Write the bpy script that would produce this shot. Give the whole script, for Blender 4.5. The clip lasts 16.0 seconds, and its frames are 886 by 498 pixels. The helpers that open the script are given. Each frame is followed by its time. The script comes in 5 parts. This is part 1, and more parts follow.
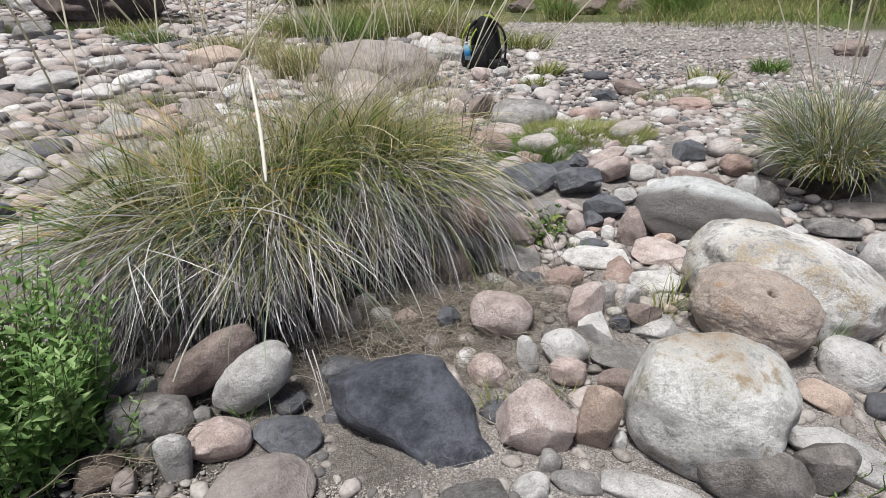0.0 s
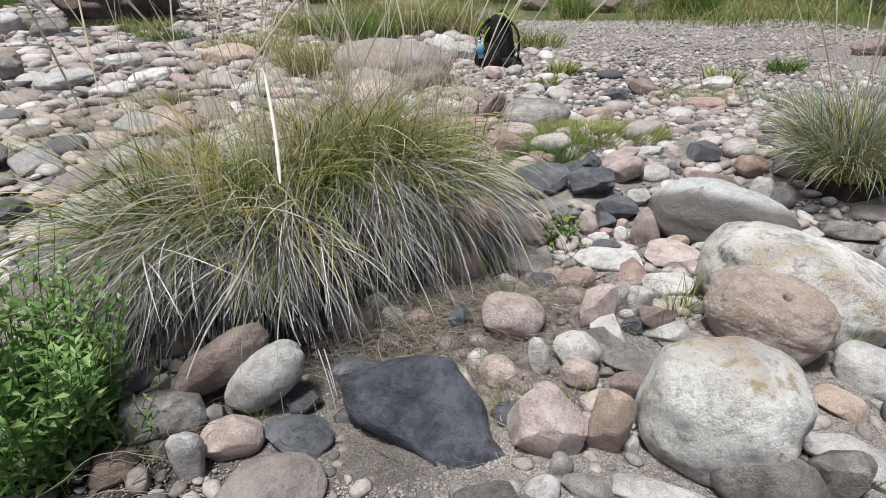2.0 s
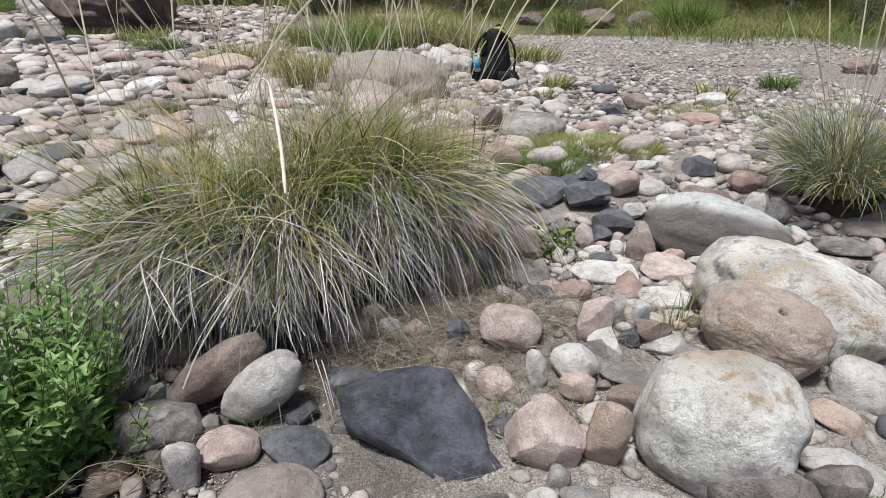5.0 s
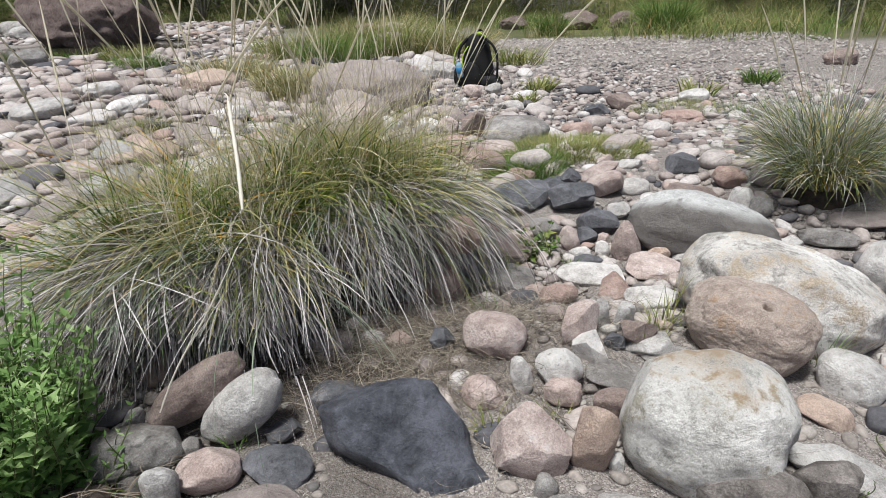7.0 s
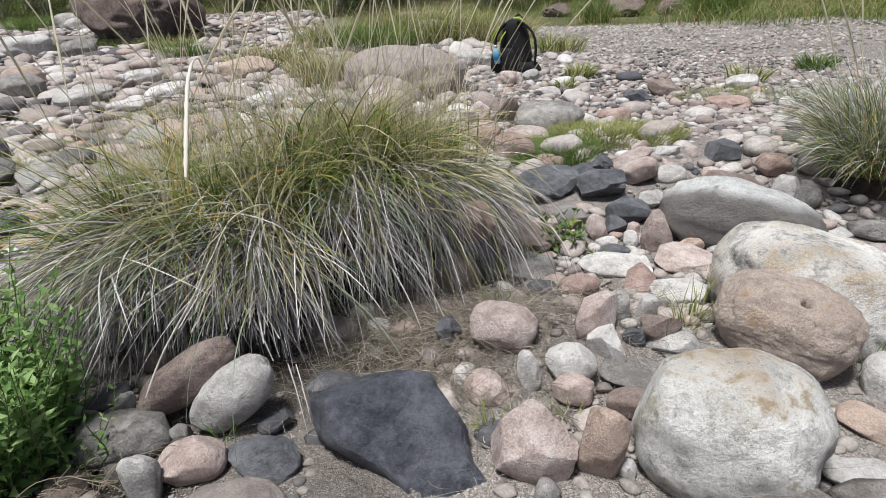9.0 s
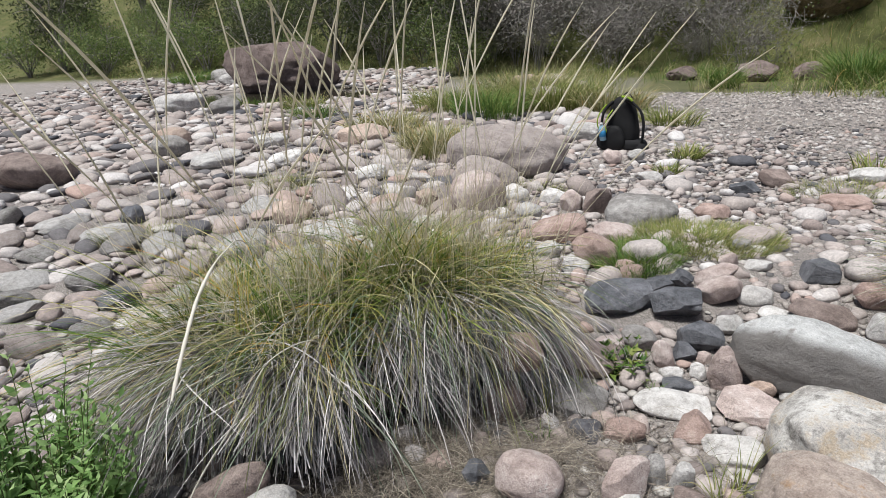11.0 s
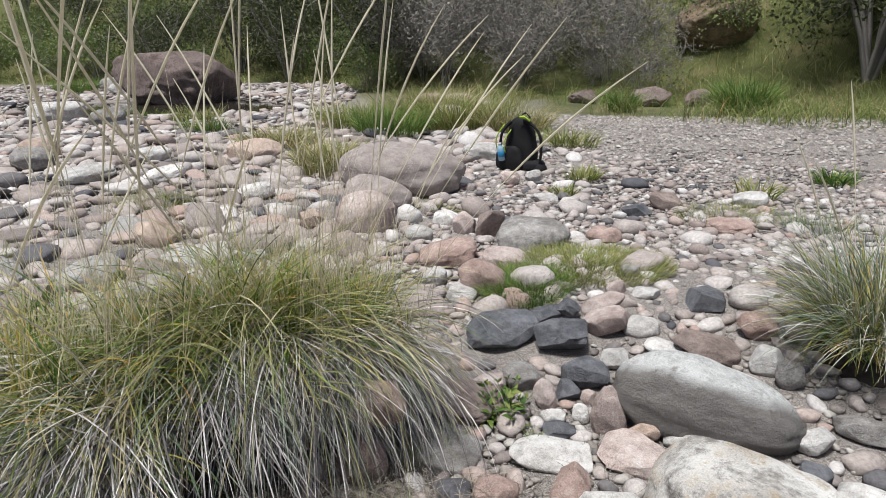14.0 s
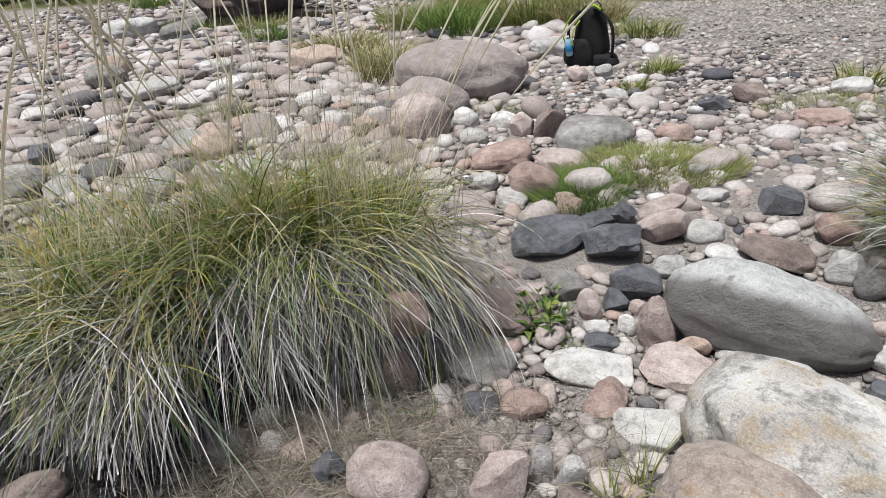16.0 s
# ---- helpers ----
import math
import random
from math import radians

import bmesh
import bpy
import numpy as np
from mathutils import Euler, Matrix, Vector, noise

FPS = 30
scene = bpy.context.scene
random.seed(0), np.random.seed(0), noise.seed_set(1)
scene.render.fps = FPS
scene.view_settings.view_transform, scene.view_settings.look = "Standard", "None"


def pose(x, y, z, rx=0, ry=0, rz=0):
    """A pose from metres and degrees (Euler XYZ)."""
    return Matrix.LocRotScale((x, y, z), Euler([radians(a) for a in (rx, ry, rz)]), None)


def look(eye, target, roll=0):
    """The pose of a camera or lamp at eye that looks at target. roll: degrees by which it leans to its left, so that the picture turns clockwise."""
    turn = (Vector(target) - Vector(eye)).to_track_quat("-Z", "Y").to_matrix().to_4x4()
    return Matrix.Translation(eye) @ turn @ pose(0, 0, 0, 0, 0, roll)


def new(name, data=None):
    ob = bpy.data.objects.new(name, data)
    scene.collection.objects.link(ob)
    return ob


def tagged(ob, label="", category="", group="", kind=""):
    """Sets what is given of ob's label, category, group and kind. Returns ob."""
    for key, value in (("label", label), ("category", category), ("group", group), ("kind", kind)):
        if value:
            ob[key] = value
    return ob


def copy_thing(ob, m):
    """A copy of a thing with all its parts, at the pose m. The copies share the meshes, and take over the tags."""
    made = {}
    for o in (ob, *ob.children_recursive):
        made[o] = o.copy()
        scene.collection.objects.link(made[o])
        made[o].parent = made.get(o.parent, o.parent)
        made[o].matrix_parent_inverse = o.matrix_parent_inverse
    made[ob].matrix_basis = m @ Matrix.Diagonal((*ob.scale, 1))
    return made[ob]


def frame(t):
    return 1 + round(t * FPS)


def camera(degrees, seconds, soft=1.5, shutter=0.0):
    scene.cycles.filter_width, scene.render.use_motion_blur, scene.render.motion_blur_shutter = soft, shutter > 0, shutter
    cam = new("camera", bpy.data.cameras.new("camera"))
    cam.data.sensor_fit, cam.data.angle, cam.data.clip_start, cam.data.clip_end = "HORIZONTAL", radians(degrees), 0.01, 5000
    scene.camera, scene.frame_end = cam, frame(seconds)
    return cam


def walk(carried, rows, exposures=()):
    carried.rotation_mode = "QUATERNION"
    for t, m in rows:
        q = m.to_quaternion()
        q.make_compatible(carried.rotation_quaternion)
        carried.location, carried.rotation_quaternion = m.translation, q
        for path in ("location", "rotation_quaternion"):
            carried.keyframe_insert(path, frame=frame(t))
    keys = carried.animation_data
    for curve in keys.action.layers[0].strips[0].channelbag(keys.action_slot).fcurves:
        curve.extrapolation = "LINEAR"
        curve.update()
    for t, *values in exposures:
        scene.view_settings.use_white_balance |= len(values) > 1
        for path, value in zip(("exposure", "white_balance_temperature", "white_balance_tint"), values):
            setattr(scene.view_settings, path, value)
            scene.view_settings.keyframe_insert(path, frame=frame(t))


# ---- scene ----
cam = camera(70.2, 16.0, soft=0.6)
PATH = [
    (0, (0.34, 1.929, 0.939), (0.217, 3.74, 0.1), -1.0),
    (0.5, (0.337, 1.926, 0.94), (0.211, 3.737, 0.1), -1.1),
    (1, (0.338, 1.925, 0.941), (0.199, 3.735, 0.101), -0.9),
    (1.5, (0.34, 1.933, 0.944), (0.2, 3.741, 0.1), -0.9),
    (2, (0.337, 1.933, 0.945), (0.179, 3.739, 0.1), -1.0),
    (2.5, (0.334, 1.932, 0.943), (0.19, 3.746, 0.114), -0.5),
    (3, (0.326, 1.929, 0.946), (0.177, 3.749, 0.13), -0.1),
    (5.5, (0.324, 1.928, 0.946), (0.194, 3.753, 0.138), -0.3),
    (6, (0.332, 1.928, 0.943), (0.216, 3.757, 0.142), -0.9),
    (6.5, (0.348, 1.938, 0.943), (0.243, 3.771, 0.149), -2.0),
    (7, (0.36, 1.951, 0.942), (0.24, 3.783, 0.149), -2.3),
    (7.5, (0.359, 1.952, 0.944), (0.212, 3.784, 0.156), -2.5),
    (8, (0.361, 1.952, 0.938), (0.186, 3.783, 0.152), -2.0),
    (8.5, (0.406, 1.991, 0.92), (0.206, 3.822, 0.142), -2.8),
    (9, (0.436, 2.039, 0.885), (0.182, 3.85, 0.074), -3.0),
    (9.5, (0.495, 2.127, 0.868), (0.182, 3.936, 0.074), -1.7),
    (9.7, (0.527, 2.132, 0.902), (0.047, 3.954, 0.232), -1.7),
    (11.8, (0.635, 2.125, 1.139), (0.012, 3.906, 0.478), -3.2),
    (12, (0.645, 2.139, 1.139), (0.043, 3.939, 0.508), -2.5),
    (12.5, (0.701, 2.181, 1.157), (0.189, 3.995, 0.489), -0.5),
    (13, (0.735, 2.189, 1.17), (0.424, 4.04, 0.479), 0.1),
    (13.5, (0.731, 2.249, 1.161), (0.572, 4.132, 0.506), -0.7),
    (14, (0.705, 2.39, 1.069), (0.349, 4.258, 0.449), -0.7),
    (14.5, (0.719, 2.444, 1.03), (0.289, 4.212, 0.201), -3.5),
    (15, (0.721, 2.507, 1.032), (0.351, 4.274, 0.172), -3.2),
    (15.5, (0.719, 2.533, 1.026), (0.257, 4.248, 0.106), -3.7),
    (16, (0.809, 2.522, 1.018), (0.223, 4.22, 0.138), -4.9),
]
walk(cam, [(t, look(eye, target, roll)) for t, eye, target, roll in PATH])

# ---- light ----
world = bpy.data.worlds.new("sky")
scene.world = world
world.use_nodes = True
wn = world.node_tree.nodes
sky = wn.new("ShaderNodeTexSky")
sky.sky_type, sky.sun_disc = "NISHITA", False
sky.sun_elevation, sky.sun_rotation = radians(74), radians(210)
sky.air_density, sky.dust_density = 1.0, 4.0
world.node_tree.links.new(sky.outputs[0], wn["Background"].inputs[0])
wn["Background"].inputs[1].default_value = 0.050
sun_data = bpy.data.lights.new("sun", "SUN")
sun_data.energy, sun_data.angle, sun_data.color = 3.3, radians(11), (0.972, 0.985, 0.945)
sun = new("sun", sun_data)
sun.matrix_world = look((-4, -3, 26), (0, 4, 0))
scene.view_settings.exposure = 0.43


# ---- materials ----
def mat(name, rough=0.9):
    m = bpy.data.materials.new(name)
    m.use_nodes = True
    b = m.node_tree.nodes["Principled BSDF"]
    b.inputs["Roughness"].default_value = rough
    b.inputs["Specular IOR Level"].default_value = 0.3
    return m, m.node_tree, b


def link(nt, a, b):
    nt.links.new(a, b)


def noise_tex(nt, vec, scale, detail=4.0, rough=0.6):
    n = nt.nodes.new("ShaderNodeTexNoise")
    n.inputs["Scale"].default_value, n.inputs["Detail"].default_value, n.inputs["Roughness"].default_value = scale, detail, rough
    if vec is not None:
        link(nt, vec, n.inputs["Vector"])
    return n.outputs["Fac"]


def ramp(nt, fac, stops, interp="LINEAR"):
    r = nt.nodes.new("ShaderNodeValToRGB")
    r.color_ramp.interpolation = interp
    e = r.color_ramp.elements
    while len(e) < len(stops):
        e.new(0.5)
    for el, (p, c) in zip(e, stops):
        el.position = p
        el.color = (*c, 1) if len(c) == 3 else (c[0], c[0], c[0], 1)
    link(nt, fac, r.inputs["Fac"])
    return r.outputs["Color"]


def mix(nt, fac, a, b, kind="MIX"):
    n = nt.nodes.new("ShaderNodeMix")
    n.data_type, n.blend_type = "RGBA", kind
    for sock, v in ((n.inputs[0], fac), (n.inputs[6], a), (n.inputs[7], b)):
        if isinstance(v, (int, float)):
            sock.default_value = v
        elif isinstance(v, tuple):
            sock.default_value = (*v, 1)
        else:
            link(nt, v, sock)
    return n.outputs[2]


def bump(nt, b, height, strength=0.5, dist=0.01):
    n = nt.nodes.new("ShaderNodeBump")
    n.inputs["Strength"].default_value, n.inputs["Distance"].default_value = strength, dist
    link(nt, height, n.inputs["Height"])
    link(nt, n.outputs[0], b.inputs["Normal"])


def maths(nt, op, a, b=0.0):
    n = nt.nodes.new("ShaderNodeMath")
    n.operation = op
    for i, v in enumerate((a, b)):
        if isinstance(v, (int, float)):
            n.inputs[i].default_value = v
        else:
            link(nt, v, n.inputs[i])
    return n.outputs[0]


def rock_mat(name, dark, light, spot, spot_at=0.60, grain=0.45, rough=0.88, face=None, per_object=0.25, mottle=0.45):
    """Stone: two tones in broad clouds, mineral grain, lichen or stain patches, pitted relief."""
    m, nt, b = mat(name, rough)
    co = nt.nodes.new("ShaderNodeTexCoord").outputs["Object"]
    info = nt.nodes.new("ShaderNodeObjectInfo").outputs["Random"]
    shift = nt.nodes.new("ShaderNodeVectorMath")
    shift.operation = "ADD"
    comb = nt.nodes.new("ShaderNodeCombineXYZ")
    link(nt, maths(nt, "MULTIPLY", info, 37.0), comb.inputs[0])
    link(nt, maths(nt, "MULTIPLY", info, 11.0), comb.inputs[2])
    link(nt, co, shift.inputs[0])
    link(nt, comb.outputs[0], shift.inputs[1])
    v = shift.outputs[0]
    broad = noise_tex(nt, v, 6.0, 7.0, 0.74)
    c = ramp(nt, broad, [(0.36, dark), (0.60, light)])
    patches = ramp(nt, noise_tex(nt, v, 12.0, 7.0, 0.74), [(spot_at - 0.04, (0.0,)), (spot_at + 0.06, (1.0,))])
    c = mix(nt, maths(nt, "MULTIPLY", patches, 0.85), c, spot)
    blotch = noise_tex(nt, v, 24.0, 8.0, 0.80)
    c = mix(nt, mottle, c, ramp(nt, blotch, [(0.36, (0.17,)), (0.48, (0.5,)), (0.62, (0.82,))]), "OVERLAY")
    fine = noise_tex(nt, v, 260.0, 4.0, 0.78)
    c = mix(nt, grain, c, ramp(nt, fine, [(0.36, (0.24,)), (0.5, (0.5,)), (0.66, (0.82,))]), "OVERLAY")
    pits = ramp(nt, noise_tex(nt, v, 120.0, 2.0, 0.5), [(0.27, (1.0,)), (0.33, (0.0,))])
    c = mix(nt, maths(nt, "MULTIPLY", pits, 0.55), c, tuple(0.45 * q for q in dark))
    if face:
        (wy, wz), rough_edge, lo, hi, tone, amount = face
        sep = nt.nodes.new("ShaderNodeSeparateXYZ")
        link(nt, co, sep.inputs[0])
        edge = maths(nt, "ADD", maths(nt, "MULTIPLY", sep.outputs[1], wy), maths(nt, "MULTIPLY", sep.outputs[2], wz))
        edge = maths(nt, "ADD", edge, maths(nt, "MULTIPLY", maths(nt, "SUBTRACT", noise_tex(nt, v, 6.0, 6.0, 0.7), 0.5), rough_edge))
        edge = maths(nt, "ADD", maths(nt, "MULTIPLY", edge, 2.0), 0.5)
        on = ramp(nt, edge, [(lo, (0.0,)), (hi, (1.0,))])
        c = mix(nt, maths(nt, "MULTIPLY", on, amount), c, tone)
    val = maths(nt, "ADD", maths(nt, "MULTIPLY", info, per_object), 1.0 - per_object / 2)
    hsv = nt.nodes.new("ShaderNodeHueSaturation")
    link(nt, val, hsv.inputs["Value"])
    link(nt, c, hsv.inputs["Color"])
    link(nt, hsv.outputs[0], b.inputs["Base Color"])
    h = maths(nt, "ADD", maths(nt, "MULTIPLY", noise_tex(nt, v, 62.0, 6.0, 0.75), 0.75), maths(nt, "MULTIPLY", fine, 0.15))
    h = maths(nt, "ADD", h, maths(nt, "MULTIPLY", noise_tex(nt, v, 12.0, 5.0, 0.65), 1.1))
    bump(nt, b, h, 0.9, 0.015)
    return m


ROCK = {
    "white": rock_mat("pale_lichened_stone", (0.44, 0.42, 0.412), (0.76, 0.735, 0.73), (0.33, 0.285, 0.235), 0.64, mottle=0.28),
    "stained": rock_mat("pale_stone_with_tan_stain", (0.43, 0.418, 0.402), (0.83, 0.812, 0.80), (0.25, 0.225, 0.175), 0.555, mottle=0.5, face=((0.0, 1.0), 0.16, 0.735, 0.775, (0.35, 0.25, 0.155), 0.85)),
    "veined": rock_mat("pale_stone_with_brown_veins", (0.36, 0.335, 0.318), (0.80, 0.78, 0.77), (0.30, 0.235, 0.165), 0.53, mottle=0.55),
    "pale": rock_mat("pale_grey_stone", (0.38, 0.36, 0.354), (0.60, 0.58, 0.575), (0.31, 0.285, 0.272), 0.66, mottle=0.25),
    "pink": rock_mat("pink_stone", (0.40, 0.312, 0.29), (0.60, 0.502, 0.482), (0.64, 0.612, 0.61), 0.64, mottle=0.25),
    "tan": rock_mat("tan_stone", (0.40, 0.318, 0.278), (0.57, 0.485, 0.44), (0.34, 0.215, 0.125), 0.585, mottle=0.3),
    "sandy": rock_mat("pinkish_tan_stone", (0.38, 0.285, 0.24), (0.53, 0.42, 0.365), (0.42, 0.31, 0.25), 0.62, mottle=0.22),
    "brown": rock_mat("brown_stone", (0.205, 0.156, 0.144), (0.335, 0.27, 0.25), (0.155, 0.125, 0.116), 0.64, mottle=0.3),
    "umber": rock_mat("grey_brown_stone", (0.13, 0.115, 0.108), (0.26, 0.235, 0.225), (0.33, 0.31, 0.30), 0.66, mottle=0.35),
    "rust": rock_mat("rust_red_stone", (0.33, 0.232, 0.205), (0.47, 0.355, 0.322), (0.50, 0.435, 0.405), 0.66, mottle=0.25),
    "slab": rock_mat("blue_black_slate", (0.044, 0.047, 0.059), (0.115, 0.12, 0.146), (0.20, 0.20, 0.215), 0.68, 0.25, 0.55, mottle=0.3),
    "slate": rock_mat("grey_slate", (0.072, 0.076, 0.088), (0.175, 0.178, 0.20), (0.25, 0.25, 0.265), 0.64, 0.3, 0.6, mottle=0.3),
    "grey": rock_mat("grey_stone", (0.20, 0.186, 0.18), (0.355, 0.34, 0.335), (0.44, 0.42, 0.41), 0.64, mottle=0.3),
    "mauve": rock_mat("mauve_grey_stone", (0.285, 0.243, 0.232), (0.395, 0.345, 0.332), (0.23, 0.205, 0.20), 0.68, 0.25, mottle=0.18),
    # face tone grows darker towards the front and bottom
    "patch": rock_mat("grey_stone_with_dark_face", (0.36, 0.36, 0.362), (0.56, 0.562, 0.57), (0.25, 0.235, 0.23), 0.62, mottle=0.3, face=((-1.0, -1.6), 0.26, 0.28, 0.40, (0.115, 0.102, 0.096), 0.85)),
    "ochre": rock_mat("ochre_rock", (0.13, 0.095, 0.066), (0.30, 0.225, 0.155), (0.10, 0.08, 0.062), 0.58, 0.5),
    "lava": rock_mat("dark_brown_rock", (0.112, 0.082, 0.076), (0.254, 0.200, 0.189), (0.081, 0.062, 0.059), 0.58, 0.5),
}


def island_mat(name, stops, rough=0.9, grain=90.0):
    """Joined stones: one colour a stone, with grain."""
    m, nt, b = mat(name, rough)
    geo = nt.nodes.new("ShaderNodeNewGeometry")
    co = nt.nodes.new("ShaderNodeTexCoord").outputs["Object"]
    c = ramp(nt, geo.outputs["Random Per Island"], stops)
    c = mix(nt, 0.45, c, ramp(nt, noise_tex(nt, co, 22.0, 5.0, 0.7), [(0.3, (0.3,)), (0.7, (0.75,))]), "OVERLAY")
    fine = noise_tex(nt, co, grain, 3.0, 0.7)
    c = mix(nt, 0.35, c, ramp(nt, fine, [(0.36, (0.3,)), (0.64, (0.8,))]), "OVERLAY")
    link(nt, c, b.inputs["Base Color"])
    bump(nt, b, fine, 0.4, 0.006)
    return m


STONE_MIX = [(0.0, (0.091, 0.092, 0.106)), (0.10, (0.162, 0.150, 0.154)), (0.16, (0.274, 0.225, 0.212)), (0.4, (0.37, 0.326, 0.312)), (0.60, (0.42, 0.368, 0.352)), (0.68, (0.365, 0.265, 0.235)), (0.72, (0.396, 0.355, 0.345)), (0.92, (0.477, 0.445, 0.440)), (1.0, (0.589, 0.560, 0.562))]
M_COBBLE = island_mat("cobble_stone", STONE_MIX)
M_GRAVEL = island_mat("gravel_stone", [(0.0, (0.12, 0.115, 0.118)), (0.15, (0.21, 0.187, 0.176)), (0.6, (0.315, 0.281, 0.263)), (0.85, (0.36, 0.33, 0.312)), (1.0, (0.46, 0.44, 0.42))])


def ground_mat():
    m, nt, b = mat("sand_and_gravel", 0.97)
    co = nt.nodes.new("ShaderNodeTexCoord").outputs["Object"]
    grit = nt.nodes.new("ShaderNodeTexVoronoi")
    grit.inputs["Scale"].default_value = 330.0
    link(nt, co, grit.inputs["Vector"])
    sep = nt.nodes.new("ShaderNodeSeparateColor")
    link(nt, grit.outputs["Color"], sep.inputs[0])
    speck = ramp(nt, sep.outputs[0], [(0.0, (0.08, 0.073, 0.071)), (0.3, (0.23, 0.205, 0.194)), (0.75, (0.36, 0.325, 0.31)), (1.0, (0.60, 0.565, 0.55))])
    sand = ramp(nt, noise_tex(nt, co, 2.2, 6.0, 0.65), [(0.32, (0.22, 0.194, 0.182)), (0.68, (0.35, 0.312, 0.295))])
    c = mix(nt, 0.65, sand, speck)
    # soil, turf and hillside
    att = nt.nodes.new("ShaderNodeAttribute")
    att.attribute_name = "turf"
    soil = ramp(nt, noise_tex(nt, co, 1.4, 8.0, 0.7), [(0.3, (0.055, 0.06, 0.022)), (0.5, (0.10, 0.11, 0.038)), (0.7, (0.19, 0.16, 0.085))])
    c = mix(nt, att.outputs["Fac"], c, soil)
    # dark litter soil, its colour also holding the shade under bush and tussock
    dark_soil = nt.nodes.new("ShaderNodeAttribute")
    dark_soil.attribute_name = "humus_shade"
    edge = maths(nt, "MULTIPLY", dark_soil.outputs["Fac"], ramp(nt, noise_tex(nt, co, 5.0, 6.0, 0.7), [(0.25, (0.35,)), (0.55, (1.0,))]))
    humus_shade = ramp(nt, noise_tex(nt, co, 55.0, 6.0, 0.75), [(0.3, (0.024, 0.019, 0.015)), (0.55, (0.062, 0.050, 0.040)), (0.75, (0.15, 0.122, 0.10))])
    c = mix(nt, edge, c, humus_shade)
    link(nt, c, b.inputs["Base Color"])
    h = maths(nt, "ADD", maths(nt, "MULTIPLY", grit.outputs["Distance"], -0.8), noise_tex(nt, co, 30.0, 6.0, 0.75))
    bump(nt, b, h, 0.8, 0.007)
    return m


def leaf_mat(name, stops, rough=0.6, trans=0.25):
    m, nt, b = mat(name, rough)
    geo = nt.nodes.new("ShaderNodeNewGeometry")
    c = ramp(nt, geo.outputs["Random Per Island"], stops)
    co = nt.nodes.new("ShaderNodeTexCoord").outputs["Object"]
    c = mix(nt, 0.3, c, ramp(nt, noise_tex(nt, co, 25.0, 3.0), [(0.3, (0.3,)), (0.7, (0.75,))]), "OVERLAY")
    link(nt, c, b.inputs["Base Color"])
    if trans:
        t = nt.nodes.new("ShaderNodeBsdfTranslucent")
        link(nt, c, t.inputs["Color"])
        sh = nt.nodes.new("ShaderNodeMixShader")
        sh.inputs[0].default_value = trans
        link(nt, b.outputs[0], sh.inputs[1])
        link(nt, t.outputs[0], sh.inputs[2])
        link(nt, sh.outputs[0], nt.nodes["Material Output"].inputs["Surface"])
    return m


def plain(name, color, rough=0.6, vary=0.25, scale=60.0):
    m, nt, b = mat(name, rough)
    co = nt.nodes.new("ShaderNodeTexCoord").outputs["Object"]
    n = noise_tex(nt, co, scale, 4.0)
    dark = tuple(v * (1 - vary) for v in color)
    link(nt, ramp(nt, n, [(0.3, dark), (0.7, color)]), b.inputs["Base Color"])
    bump(nt, b, n, 0.25, 0.003)
    return m


M_GREEN = leaf_mat("green_grass", [(0.0, (0.04, 0.09, 0.014)), (0.4, (0.115, 0.20, 0.030)), (0.62, (0.24, 0.30, 0.060)), (0.80, (0.47, 0.41, 0.11)), (0.93, (0.62, 0.56, 0.34)), (0.97, (0.58, 0.34, 0.06)), (1.0, (0.58, 0.28, 0.04))])
M_MID = leaf_mat("yellowing_grass", [(0.0, (0.13, 0.155, 0.05)), (0.35, (0.25, 0.26, 0.105)), (0.7, (0.42, 0.38, 0.20)), (0.94, (0.60, 0.54, 0.36)), (1.0, (0.55, 0.32, 0.08))])
M_DRY = leaf_mat("dry_grey_grass", [(0.0, (0.05, 0.044, 0.042)), (0.24, (0.20, 0.182, 0.188)), (0.55, (0.485, 0.45, 0.458)), (1.0, (0.80, 0.76, 0.76))], 0.7, 0.1)
M_COOL = leaf_mat("cool_green_grass", [(0.0, (0.06, 0.09, 0.058)), (0.5, (0.185, 0.245, 0.175)), (0.85, (0.36, 0.42, 0.32)), (1.0, (0.52, 0.54, 0.43))])
M_TIP = leaf_mat("vivid_grass", [(0.0, (0.075, 0.145, 0.02)), (0.3, (0.18, 0.26, 0.045)), (0.55, (0.38, 0.37, 0.085)), (0.8, (0.60, 0.49, 0.16)), (0.93, (0.62, 0.54, 0.30)), (1.0, (0.62, 0.33, 0.05))], 0.6, 0.22)
M_STRAW = leaf_mat("straw", [(0.0, (0.44, 0.37, 0.24)), (0.6, (0.62, 0.55, 0.40)), (1.0, (0.74, 0.68, 0.56))], 0.75, 0.4)
M_LITTER = leaf_mat("dead_litter", [(0.0, (0.10, 0.083, 0.07)), (0.6, (0.24, 0.205, 0.17)), (1.0, (0.46, 0.41, 0.34))], 0.85, 0.1)
M_STALK = leaf_mat("pale_stalk", [(0.0, (0.74, 0.68, 0.54)), (1.0, (0.84, 0.80, 0.69))], 0.8, 0.5)
M_DEEP = leaf_mat("deep_green_grass", [(0.0, (0.035, 0.085, 0.012)), (0.5, (0.085, 0.175, 0.022)), (0.85, (0.17, 0.27, 0.04)), (1.0, (0.40, 0.38, 0.09))], 0.6, 0.15)
M_PLUME = leaf_mat("white_plume", [(0.0, (0.66, 0.61, 0.52)), (1.0, (0.82, 0.79, 0.72))], 0.85, 0.2)
M_FRESH = leaf_mat("fresh_green_grass", [(0.0, (0.06, 0.135, 0.028)), (0.6, (0.13, 0.225, 0.048)), (1.0, (0.29, 0.315, 0.095))])
